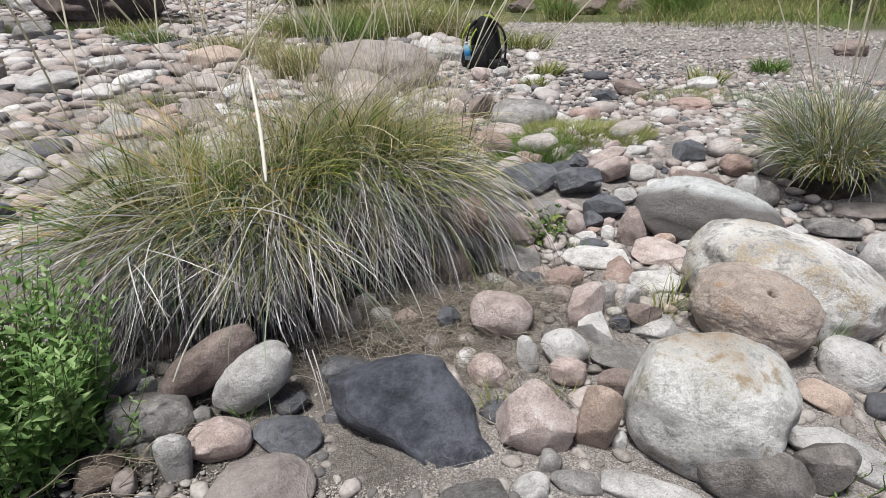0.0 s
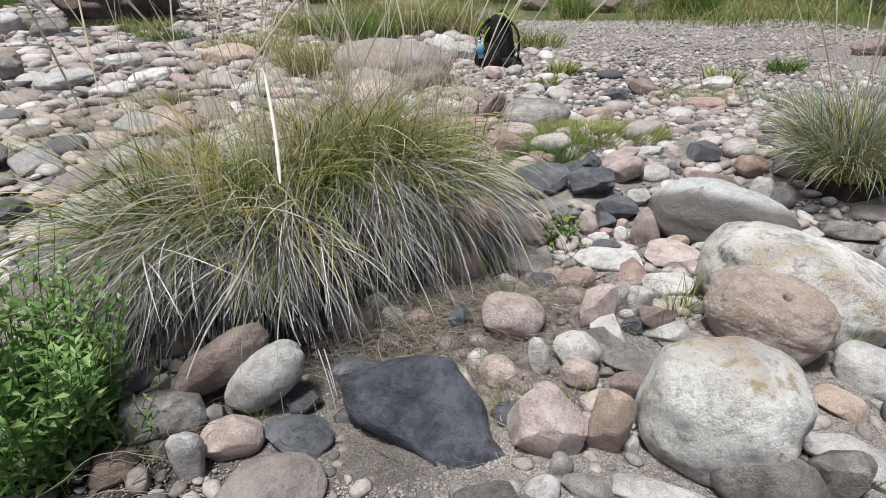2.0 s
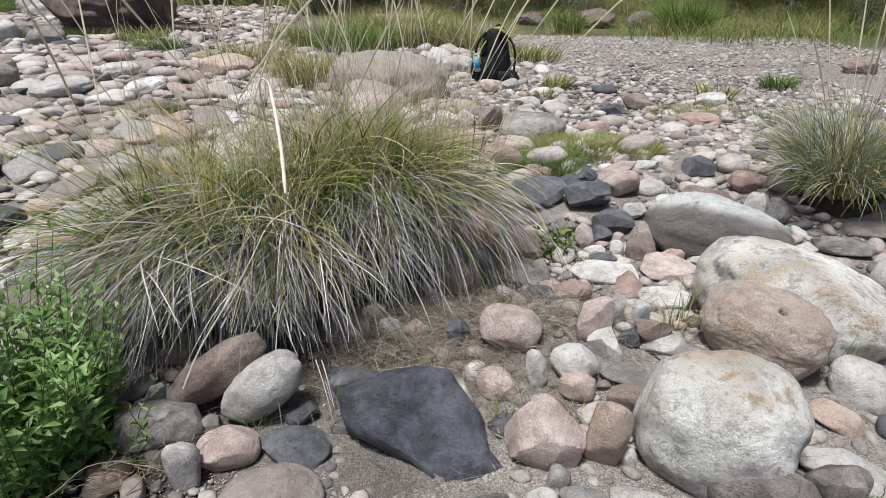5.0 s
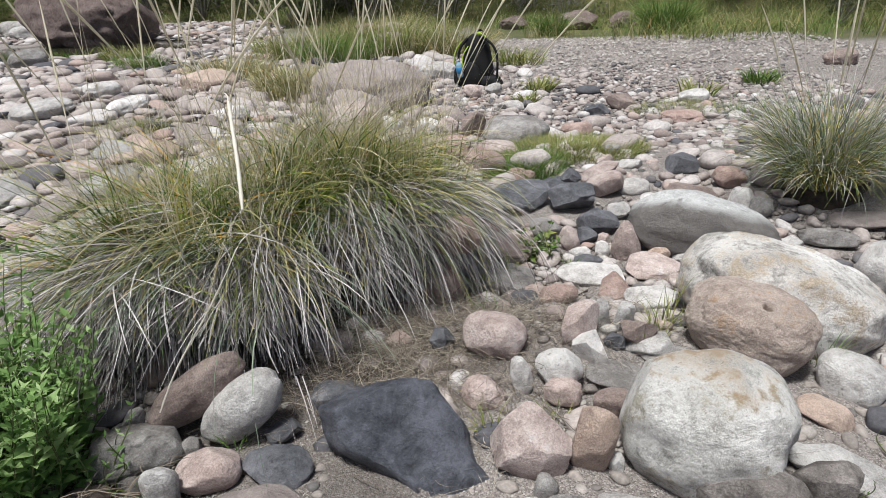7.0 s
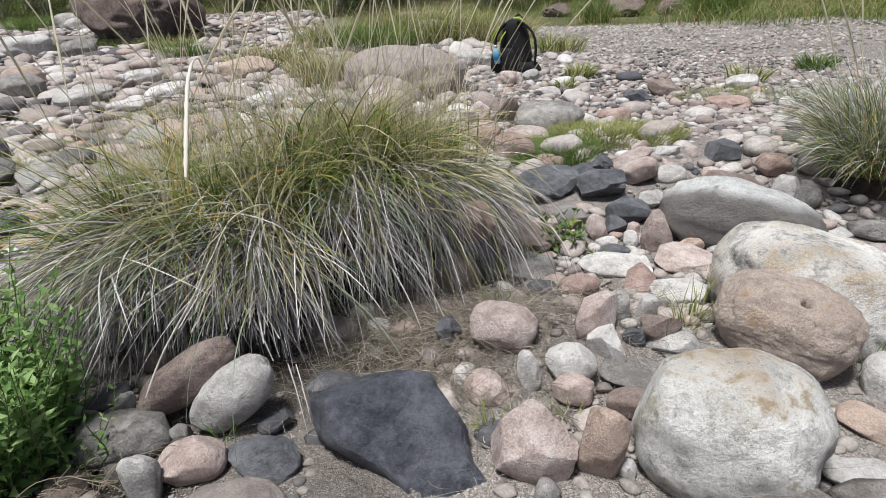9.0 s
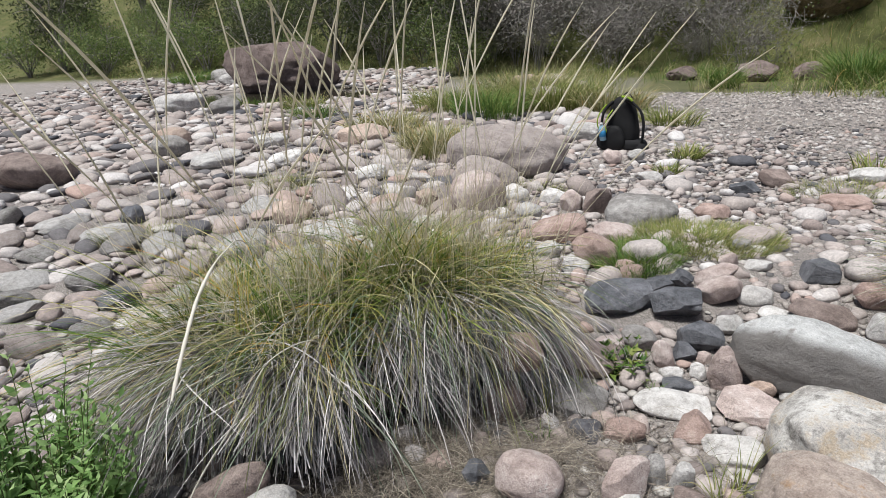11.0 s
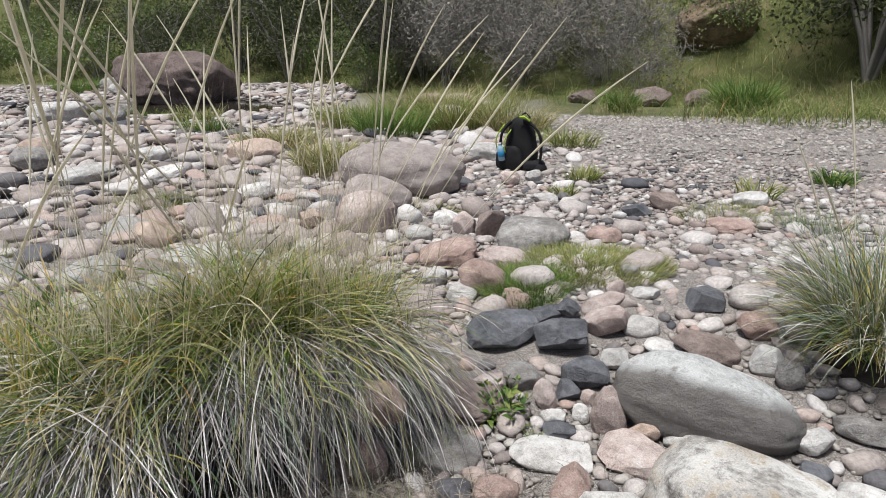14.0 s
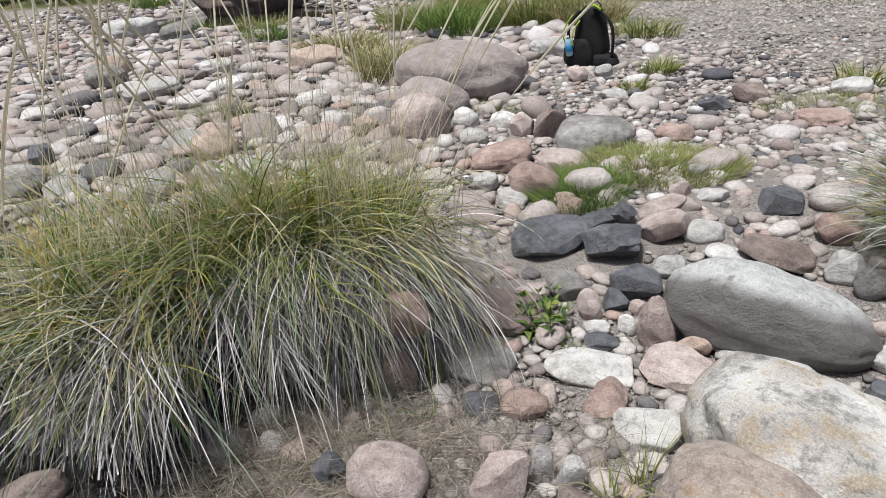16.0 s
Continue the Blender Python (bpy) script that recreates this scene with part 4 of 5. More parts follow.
def stalks(parent, roots, az, rise, droop, length, seed, head=0.45, thick=0.0011):
    """Tall flowering stalks with narrow seed heads."""
    rng = np.random.default_rng(seed)
    n, k = len(roots), 16
    s = np.linspace(0, 1, k)
    th = rise[:, None] - droop[:, None] * s ** 2.2
    d = np.stack([np.cos(th) * np.cos(az[:, None]), np.cos(th) * np.sin(az[:, None]), np.sin(th)], -1)
    P = np.concatenate([roots[:, None], roots[:, None] + np.cumsum(d[:, :-1] * (length / (k - 1))[:, None, None], 1)], 1)
    r = thick * (1.2 - 0.4 * s)
    h = np.clip((s - (1 - head)) / head, 0, 1)
    r = r + 0.0022 * np.sin(np.pi * np.clip(h * 1.02, 0, 1)) ** 0.7
    for j in range(n):
        V, F = tubes(P[j:j + 1], r, 5)
        part("flower_stalk", np_mesh("flower_stalk", V, F, M_STALK, True), None, parent)


KNOTS = np.array([(-0.62, 3.46), (-0.54, 3.42), (-0.44, 3.41), (-0.36, 3.42), (-0.27, 3.41), (-0.20, 3.48), (-0.22, 3.56), (-0.14, 3.66), (-0.18, 3.72), (-0.06, 3.77), (-0.08, 3.84), (0.04, 3.90), (0.03, 3.98), (0.14, 4.02), (-0.48, 3.52), (-0.34, 3.56), (0.08, 3.92), (0.02, 3.80), (0.10, 3.88), (0.17, 3.98), (-0.02, 3.70), (0.12, 3.94)])


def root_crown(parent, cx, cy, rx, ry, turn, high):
    """The matted mound that the leaves grow from, coloured dark as shade between them."""
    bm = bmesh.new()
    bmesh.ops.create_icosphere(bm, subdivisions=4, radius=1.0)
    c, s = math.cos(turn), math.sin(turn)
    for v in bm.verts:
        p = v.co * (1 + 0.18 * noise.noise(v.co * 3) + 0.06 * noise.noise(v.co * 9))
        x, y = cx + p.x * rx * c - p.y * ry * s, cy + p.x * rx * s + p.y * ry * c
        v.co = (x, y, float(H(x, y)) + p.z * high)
    part("root_crown", bm, M_ROOT_SHADE, parent)


def strands(rng, n, per, knots, spread, lift, way, fan, rise, droop, ln, wd, seed, curl=0.35):
    """Blades in strands: per blades that share a root, a way and a bend, n blades in all."""
    k = n // per
    at = knots[rng.integers(0, len(knots), k)] + rng.normal(0, spread, (k, 2))
    az0 = way(at, k) + rng.normal(0, fan, k)
    ri0, dr0, ln0 = rng.uniform(*rise, k), rng.uniform(*droop, k), rng.uniform(*ln, k)
    ln0 = ln0 * (1 - 0.14 * S((at[:, 0] + 0.12) / 0.2))
    rep = lambda v: np.repeat(v, per, 0)
    m = k * per
    xy = rep(at) + rng.normal(0, 0.015, (m, 2))
    roots = np.column_stack([xy, H(xy[:, 0], xy[:, 1]) + lift + rng.normal(0, 0.02, m)])
    return blades(roots, rep(az0) + rng.normal(0, 0.11, m), rep(ri0) + rng.normal(0, 0.10, m), rep(dr0) * rng.uniform(0.8, 1.2, m), rep(ln0) * rng.uniform(0.75, 1.15, m), rng.uniform(*wd, m), 10, curl, seed)


def big_tussock():
    rng = np.random.default_rng(12)
    t = thing("grass_tussock", 0, 0, 0, "big drooping tussock of green and grey grass with pale stalks", "grass tussock")
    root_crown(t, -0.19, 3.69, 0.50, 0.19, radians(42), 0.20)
    # leaves fall forward and to both sides of the crown
    forward = lambda at, k: np.arctan2(-1.0 + 0 * at[:, 0], (at[:, 0] + 0.22) * 2.0)
    around = lambda at, k: rng.uniform(0, 6.283, k)
    aside = lambda at, k: np.where(rng.random(k) < 0.68 + 0 * at[:, 0], np.pi + rng.normal(0, 0.6, k), rng.uniform(-0.9, 0.6, k))
    for name, n, per, spread, lift, m, way, fan, rise, droop, ln, wd in (
        ("dead_thatch", 5200, 13, 0.050, 0.22, M_DRY, forward, 0.62, (-0.6, 0.5), (0.7, 1.7), (0.26, 0.54), (0.0020, 0.0050)),
        ("grey_thatch", 700, 7, 0.07, 0.21, M_DRY, around, 0.4, (0.1, 0.8), (1.2, 2.0), (0.28, 0.50), (0.0024, 0.0044)),
        ("drooping_foliage", 700, 6, 0.06, 0.22, M_COOL, forward, 0.7, (-0.2, 0.7), (0.8, 1.8), (0.28, 0.60), (0.0020, 0.0048)),
        ("yellow_foliage", 1200, 6, 0.07, 0.23, M_MID, forward, 0.9, (0.1, 1.0), (0.9, 1.9), (0.28, 0.64), (0.0020, 0.0044)),
        ("green_foliage", 1600, 9, 0.06, 0.22, M_GREEN, aside, 0.8, (0.35, 1.2), (0.6, 1.7), (0.22, 0.50), (0.0022, 0.0050)),
        ("base_foliage", 2900, 30, 0.030, 0.19, M_DEEP, around, 0.5, (0.6, 1.5), (0.1, 1.1), (0.12, 0.30), (0.0024, 0.0050)),
        ("upright_foliage", 2200, 22, 0.042, 0.20, M_TIP, around, 0.5, (0.6, 1.5), (0.2, 1.2), (0.13, 0.34), (0.0022, 0.0046)),
        ("upright_straw", 1100, 5, 0.095, 0.19, M_STRAW, around, 0.5, (0.95, 1.52), (0.1, 0.8), (0.28, 0.72), (0.0013, 0.0025)),
    ):
        V, F = strands(rng, n, per, KNOTS, spread, lift, way, fan, rise, droop, ln, wd, 20 + n, 0.36)
        # the two leaning stones hold the leaves back
        c = V[F].mean(1)
        F = F[~((c[:, 0] > -0.47) & (c[:, 0] < -0.04) & (c[:, 1] < 3.16) & (c[:, 2] < 0.25))]
        fine(name, V, F, m, t)
    k = 60
    at = KNOTS[rng.integers(0, len(KNOTS), k)] + rng.normal(0, 0.06, (k, 2))
    roots = np.column_stack([at, H(at[:, 0], at[:, 1]) + 0.19])
    stalks(t, roots, rng.uniform(0, 6.283, k), 1.54 - rng.uniform(0.0, 0.62, k), rng.uniform(0.0, 0.45, k), rng.uniform(0.74, 1.25, k), 5, thick=0.0008)
    # one thick white plume that arches over towards the path, and a bent pale stalk below it
    for name, knots, thick, label in (
        ("plume", ((-0.24, 3.46, 0.22), (-0.17, 3.30, 0.52), (-0.10, 3.08, 0.74), (-0.03, 2.925, 0.785), (0.02, 2.80, 0.775), (0.055, 2.71, 0.735), (0.075, 2.65, 0.69)), 0.0018, "white feathery bent plume"),
        ("flower_stalk", ((-0.18, 3.46, 0.24), (-0.12, 3.30, 0.42), (-0.13, 3.14, 0.46), (-0.16, 3.08, 0.40), (-0.20, 3.06, 0.33), (-0.27, 3.02, 0.22), (-0.31, 2.98, 0.13)), 0.0011, "pale stalk bent over towards the ground"),
    ):
        path = [Vector(p) for p in knots]
        P = []
        for i in range(len(path) - 1):
            p0, p1, p2, p3 = path[max(i - 1, 0)], path[i], path[i + 1], path[min(i + 2, len(path) - 1)]
            for q in range(10):
                f = q / 10
                P.append(0.5 * ((2 * p1) + (p2 - p0) * f + (2 * p0 - 5 * p1 + 4 * p2 - p3) * f * f + (3 * p1 - p0 - 3 * p2 + p3) * f ** 3))
        P = np.array([tuple(p) for p in P])
        u = np.linspace(0, 1, len(P))
        r = 0.0012 + thick * S((u - 0.55) / 0.08) * S((1.03 - u) / 0.1) * (0.8 + 0.2 * np.sin(u * 260))
        V, F = tubes(P[None], r, 7)
        part(name, np_mesh(name, V, F, M_PLUME, True), None, t, label)



def side_tussock():
    rng = np.random.default_rng(31)
    t = thing("grass_tussock", 0, 0, 0, "grey-green grass tussock above stacked stones at the bank", "grass tussock")
    n = 2600
    a, q = rng.uniform(0, 6.283, n), np.sqrt(rng.uniform(0, 1, n))
    x, y = 1.69 + np.cos(a) * q * 0.15, 4.38 + np.sin(a) * q * 0.13
    roots = np.stack([x, y, H(x, y) + 0.06], 1)
    for name, lo, hi, m, ln in (("yellow_foliage", 0, 500, M_MID, (0.18, 0.38)), ("green_foliage", 500, 1400, M_TIP, (0.16, 0.36)), ("drooping_foliage", 1400, 2100, M_COOL, (0.24, 0.45)), ("dead_thatch", 2100, 2600, M_DRY, (0.28, 0.46))):
        i = slice(lo, hi)
        k = hi - lo
        V, F = blades(roots[i], a[i] + rng.normal(0, 0.5, k), rng.uniform(0.6, 1.5, k), rng.uniform(0.4, 2.0, k), rng.uniform(*ln, k), rng.uniform(0.0018, 0.0042, k), 8, 0.3, lo + 3)
        fine(name, V, F, m, t)
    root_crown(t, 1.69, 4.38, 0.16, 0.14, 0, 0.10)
    stalks(t, roots[:14], a[:14], 1.5 - rng.uniform(0, 0.4, 14), rng.uniform(0, 0.3, 14), rng.uniform(0.6, 0.85, 14), 8)


big_tussock()
side_tussock()


# ---- herbs ----
def leaf_cloud(points, ways, size, rng, fold=0.25):
    """Pointed leaves, each of four triangles folded along the midrib, at points, along ways."""
    n = len(points)
    ways = ways / (np.linalg.norm(ways, axis=1, keepdims=True) + 1e-9)
    side = np.cross(ways, rng.normal(0, 0.35, (n, 3)) + np.array([0, 0, 1.0]))
    side /= np.linalg.norm(side, axis=1, keepdims=True) + 1e-9
    up = np.cross(side, ways)
    L, W = size[:, None], size[:, None] * rng.uniform(0.33, 0.46, (n, 1))
    a = points
    m = points + ways * L * 0.45 + up * L * 0.04
    tip = points + ways * L - up * L * 0.12
    l = points + ways * L * 0.4 + side * W / 2 + up * W * fold
    r = points + ways * L * 0.4 - side * W / 2 + up * W * fold
    V = np.stack([a, m, tip, l, r], 1).reshape(-1, 3)
    i = (np.arange(n) * 5)[:, None]
    F = np.concatenate([i + np.array([[0, 1, 3]]), i + np.array([[3, 1, 2]]), i + np.array([[0, 4, 1]]), i + np.array([[1, 4, 2]])])
    return V, F


def small_leaves(points, size, rng):
    """Plain folded leaves of two triangles, for far shrubs."""
    n = len(points)
    a, b = rng.normal(0, 1, (n, 3)), rng.normal(0, 1, (n, 3))
    a /= np.linalg.norm(a, axis=1, keepdims=True)
    b = np.cross(a, b)
    b /= np.linalg.norm(b, axis=1, keepdims=True)
    L = size[:, None]
    V = np.stack([points, points + a * L * 0.5 + b * L * 0.28, points + a * L, points + a * L * 0.5 - b * L * 0.28 + np.cross(a, b) * L * 0.15], 1).reshape(-1, 3)
    i = (np.arange(n) * 4)[:, None]
    return V, np.concatenate([i + np.array([[0, 1, 2]]), i + np.array([[0, 2, 3]])])


def herb(x, y, rx, ry, stems, height, leaf, seed, label, material=M_HERB, name="leafy_bush"):
    rng = np.random.default_rng(seed)
    t = thing(name, 0, 0, 0, label, "bush" if stems > 20 else "plant")
    a, q = rng.uniform(0, 6.283, stems), np.sqrt(rng.uniform(0, 1, stems))
    sx, sy = x + np.cos(a) * q * rx, y + np.sin(a) * q * ry
    k = 12
    u = np.linspace(0, 1, k)
    hh = height * rng.uniform(0.55, 1.1, stems) * (1.05 - 0.45 * q)
    lean = rng.uniform(0.05, 0.35, stems) * hh
    px = sx[:, None] + np.cos(a)[:, None] * lean[:, None] * u ** 1.5 + 0.012 * np.sin(u * 5 + a[:, None] * 7)
    py = sy[:, None] + np.sin(a)[:, None] * lean[:, None] * u ** 1.5 + 0.012 * np.cos(u * 4 + a[:, None] * 5)
    P = np.stack([px, py, (H(sx, sy) - 0.01)[:, None] + hh[:, None] * u], -1)
    V, F = tubes(P, 0.0016 * (1.3 - 0.8 * u), 4)
    fine("woody_base", V, F, M_STEM, t, True)
    pts, ways, size = [], [], []
    for i in range(stems):
        m = max(4, int(hh[i] / 0.026))
        spin = rng.uniform(0, 6.283)
        for j in range(m):
            f = 0.12 + 0.88 * j / (m - 1)
            c = P[i, int(f * (k - 1))]
            spin += 1.57 + rng.normal(0, 0.2)
            for h in (0, math.pi):
                e = rng.uniform(0.2, 0.6) + 0.5 * f ** 4
                pts.append(c)
                ways.append((math.cos(spin + h) * math.cos(e), math.sin(spin + h) * math.cos(e), math.sin(e)))
                size.append(leaf * rng.uniform(0.6, 1.15) * (1 - 0.45 * f ** 3))
    V, F = leaf_cloud(np.array(pts), np.array(ways), np.array(size), rng)
    fine("foliage", V, F, material, t, True)
    return t


herb(-0.625, 2.87, 0.19, 0.18, 175, 0.52, 0.050, 3, "dense bright green leafy herb bush beside the tussock")
herb(-0.42, 2.90, 0.07, 0.05, 9, 0.22, 0.028, 4, "few upright green herb stems beside grey rocks", name="herb_sprig")
herb(0.565, 4.03, 0.06, 0.05, 22, 0.13, 0.055, 5, "small yellow-green broad-leaved weed between pink stones", M_FRESH, "weed")
herb(1.05, 2.83, 0.08, 0.06, 8, 0.10, 0.013, 6, "thin green weed growing between front stones", M_FRESH, "weed")
herb(1.17, 2.95, 0.07, 0.05, 7, 0.10, 0.013, 7, "thin green weed beside a flat pale stone", M_FRESH, "weed")
herb(0.21, 2.765, 0.009, 0.009, 3, 0.05, 0.010, 8, "tiny green seedling in the sand", M_FRESH, "weed")


def sprigs():
    """Little tufts of grass between the stones."""
    for i, (x, y, n, ln, m) in enumerate((
        (0.37, 3.05, 26, 0.065, M_TURF), (0.52, 3.09, 16, 0.059, M_TURF), (0.80, 3.35, 30, 0.113, M_TURF), (0.85, 3.41, 30, 0.140, M_TURF), (1.17, 3.27, 26, 0.124, M_FRESH),
        (0.38, 3.52, 18, 0.060, M_FRESH), (0.44, 3.83, 34, 0.098, M_TURF), (0.36, 3.72, 34, 0.113, M_TURF), (-0.17, 3.00, 12, 0.071, M_FRESH), (-0.32, 2.87, 16, 0.049, M_FRESH),
        (0.66, 3.89, 14, 0.055, M_FRESH), (0.76, 3.30, 18, 0.083, M_TURF), (0.34, 3.16, 16, 0.052, M_TURF), (1.42, 3.39, 26, 0.134, M_FRESH),
    )):
        tuft("grass_sprig", x, y, 0.027, 0.023, 0, n, ln, m, "small tuft of yellow-green grass between stones", "grass", seed=60 + i, group="grass sprigs between the stones", width=(0.0015, 0.003), base=0.01)
    for i, (x, y, rx, ry, n, ln, m, label) in enumerate((
        (0.83, 5.20, 0.39, 0.32, 5200, 0.085, M_TURF, "low patch of yellow-green turf beside a grey boulder"),
        (0.58, 4.89, 0.18, 0.22, 2400, 0.10, M_FRESH, "low patch of mossy turf in the channel"),
        (1.75, 6.45, 0.36, 0.29, 900, 0.087, M_TURF, "thin patch of turf on gravel"),
        (0.89, 7.51, 0.13, 0.11, 160, 0.152, M_TURF, "small grass tuft near the backpack"),
        (0.73, 6.90, 0.08, 0.08, 90, 0.126, M_TURF, "small grass tuft on stones"),
        (2.76, 7.59, 0.15, 0.13, 200, 0.168, M_FRESH, "small green tuft on the gravel bar"),
        (2.07, 7.06, 0.15, 0.12, 90, 0.183, M_TURF, "small grass tuft behind a brown stone"),
        (2.15, 6.14, 0.20, 0.15, 160, 0.189, M_FRESH, "small green tuft on the gravel bank"),
        (0.76, 9.32, 0.35, 0.23, 300, 0.258, M_TURF, "yellow-green tuft behind the backpack"),
        (-0.09, 6.34, 0.24, 0.08, 200, 0.098, M_TURF, "grass at the foot of the large boulder"),
        (-2.05, 6.20, 0.28, 0.21, 420, 0.149, M_TURF, "yellowish grass tuft among cobbles"),
        (-3.92, 10.02, 0.29, 0.23, 320, 0.253, M_FRESH, "green grass tuft among cobbles"),
        (-4.71, 11.15, 0.34, 0.25, 360, 0.276, M_TURF, "green grass tuft among cobbles"),
        (-2.26, 4.89, 0.22, 0.17, 300, 0.134, M_TURF, "yellowish grass tuft among cobbles"),
        (-6.18, 12.17, 0.40, 0.29, 360, 0.299, M_FRESH, "green grass tuft among cobbles"),
        (-0.25, 4.64, 0.22, 0.18, 420, 0.211, M_MID, "dry grass tuft behind the tussock"),
        (-0.56, 5.13, 0.16, 0.12, 260, 0.194, M_MID, "dry grass tuft in front of the domed boulders"),
        (-1.33, 7.75, 0.50, 0.30, 1100, 0.297, M_MID, "dry yellow grass clump behind the cobbles"),
        (-1.43, 10.14, 0.57, 0.40, 900, 0.414, M_FRESH, "bright green grass clump behind the boulder"),
        (-2.11, 10.81, 0.69, 0.46, 800, 0.414, M_TURF, "green grass clump on the bed"),
        (-11.37, 16.80, 0.69, 0.46, 700, 0.460, M_FRESH, "green grass clump beside the pool"),
        (-0.64, 10.70, 0.57, 0.40, 1200, 0.460, M_TURF, "yellow-green grass clump behind the boulder"),
        (0.10, 10.47, 0.46, 0.34, 800, 0.391, M_MID, "dry yellow grass clump behind the backpack"),
        (-2.29, 8.82, 0.43, 0.32, 700, 0.320, M_MID, "dry grass clump among cobbles"),
        (-1.32, 12.06, 0.92, 0.57, 1200, 0.517, M_MID, "dry yellow grass clump further back"),
        (1.68, 13.86, 0.25, 0.23, 420, 0.483, M_FRESH, "upright green grass clump at the gravel edge"),
        (3.54, 13.41, 0.57, 0.34, 1400, 0.690, M_FRESH, "tall bright green grass clump at the gravel edge"),
    )):
        tuft("grass_tuft", x, y, rx, ry, 0.3 * i, n, ln, m, label, "grass", seed=90 + i, width=(0.0016, 0.0032) if y < 6.5 else (0.006, 0.012), group="grass tufts on the river bed")


sprigs()


def litter():
    """Dry stems fallen between the tussock and the stones, and dead twigs at the bush."""
    rng = np.random.default_rng(8)
    n = 6600
    x, y = rng.normal(0.16, 0.20, n), rng.normal(3.36, 0.15, n)
    x[5600:], y[5600:] = rng.normal(0.46, 0.24, 1000), rng.normal(3.42, 0.20, 1000)
    roots = np.stack([x, y, H(x, y) + rng.uniform(0.005, 0.03, n)], 1)
    V, F = blades(roots, rng.uniform(0, 6.283, n), rng.uniform(-0.1, 0.5, n), rng.uniform(0, 0.9, n), rng.uniform(0.03, 0.15, n), rng.uniform(0.0007, 0.0017, n), 5, 1.4, 4)
    tagged(new("dry_litter", np_mesh("dry_litter", V, F, M_LITTER)), "tangled dry grass stems lying on the sand", "dry grass", kind="stuff")
    for i, (x0, y0, az, ln) in enumerate(((-0.50, 2.72, 0.6, 0.22), (-0.46, 2.69, 0.15, 0.27), (-0.34, 2.78, 0.9, 0.18), (-0.44, 2.83, -0.2, 0.20))):
        u = np.linspace(0, 1, 14)
        tw = []
        for b in range(9):
            f0, spread = rng.uniform(0.1, 0.8), rng.normal(0, 0.7)
            m = 1.0 if b == 0 else rng.uniform(0.2, 0.45)
            f0, spread = (0.0, 0.0) if b == 0 else (f0, spread)
            bx = x0 + math.cos(az) * ln * f0
            by = y0 + math.sin(az) * ln * f0
            z0 = float(H(bx, by)) + 0.03 + 0.05 * f0
            tw.append(np.stack([bx + np.cos(az + spread) * ln * m * u + 0.006 * np.sin(9 * u + b), by + np.sin(az + spread) * ln * m * u, z0 + 0.05 * m * np.sin(2.6 * u) + 0.004 * np.cos(11 * u + i)], -1))
        t = thing("dead_twig", 0, 0, 0, "grey dead branching twig beside the herb bush", "twig", "dead twigs at the bush")
        for j, q in enumerate(tw):
            V, F = tubes(q[None], (0.0016 if j == 0 else 0.0010) * (1.1 - 0.8 * u), 5)
            part("main_stem" if j == 0 else "side_twig", np_mesh("twig", V, F, M_DEADTWIG, True), None, t)


litter()


# ---- backpack ----
def rounded_block(w, d, h, power, taper=0.0, bulge=0.0, seg=4):
    bm = bmesh.new()
    bmesh.ops.create_icosphere(bm, subdivisions=seg, radius=1.0)
    for v in bm.verts:
        c = v.co
        q = (abs(c.x) ** power + abs(c.y) ** power + abs(c.z) ** power) ** (1 / power)
        c = c / q
        k = 1 - taper * (c.z + 1) / 2
        v.co = Vector((c.x * w / 2 * k, c.y * d / 2 * k - bulge * (1 - c.z ** 2), (c.z + 1) * h / 2))
        v.co += v.normal * 0.006 * noise.noise(v.co * 14)
    return bm


def strap(points, width, thick):
    """A flat webbing band along points."""
    bm = bmesh.new()
    pts = [Vector(p) for p in points]
    rows = []
    for i, p in enumerate(pts):
        d = (pts[min(i + 1, len(pts) - 1)] - pts[max(i - 1, 0)]).normalized()
        side = d.cross(Vector((1, 0.2, 0))).normalized()
        n = d.cross(side).normalized()
        rows.append([bm.verts.new(p + side * width / 2 * a + n * thick / 2 * b) for a, b in ((-1, -1), (1, -1), (1, 1), (-1, 1))])
    for a, b in zip(rows, rows[1:]):
        for j in range(4):
            bm.faces.new((a[j], a[(j + 1) % 4], b[(j + 1) % 4], b[j]))
    bm.faces.new(rows[0][::-1])
    bm.faces.new(rows[-1])
    return bm


def arc(a, b, out, n=14):
    """Points from a to b bowed by out."""
    a, b, out = Vector(a), Vector(b), Vector(out)
    return [a.lerp(b, i / (n - 1)) + out * math.sin(math.pi * i / (n - 1)) for i in range(n)]


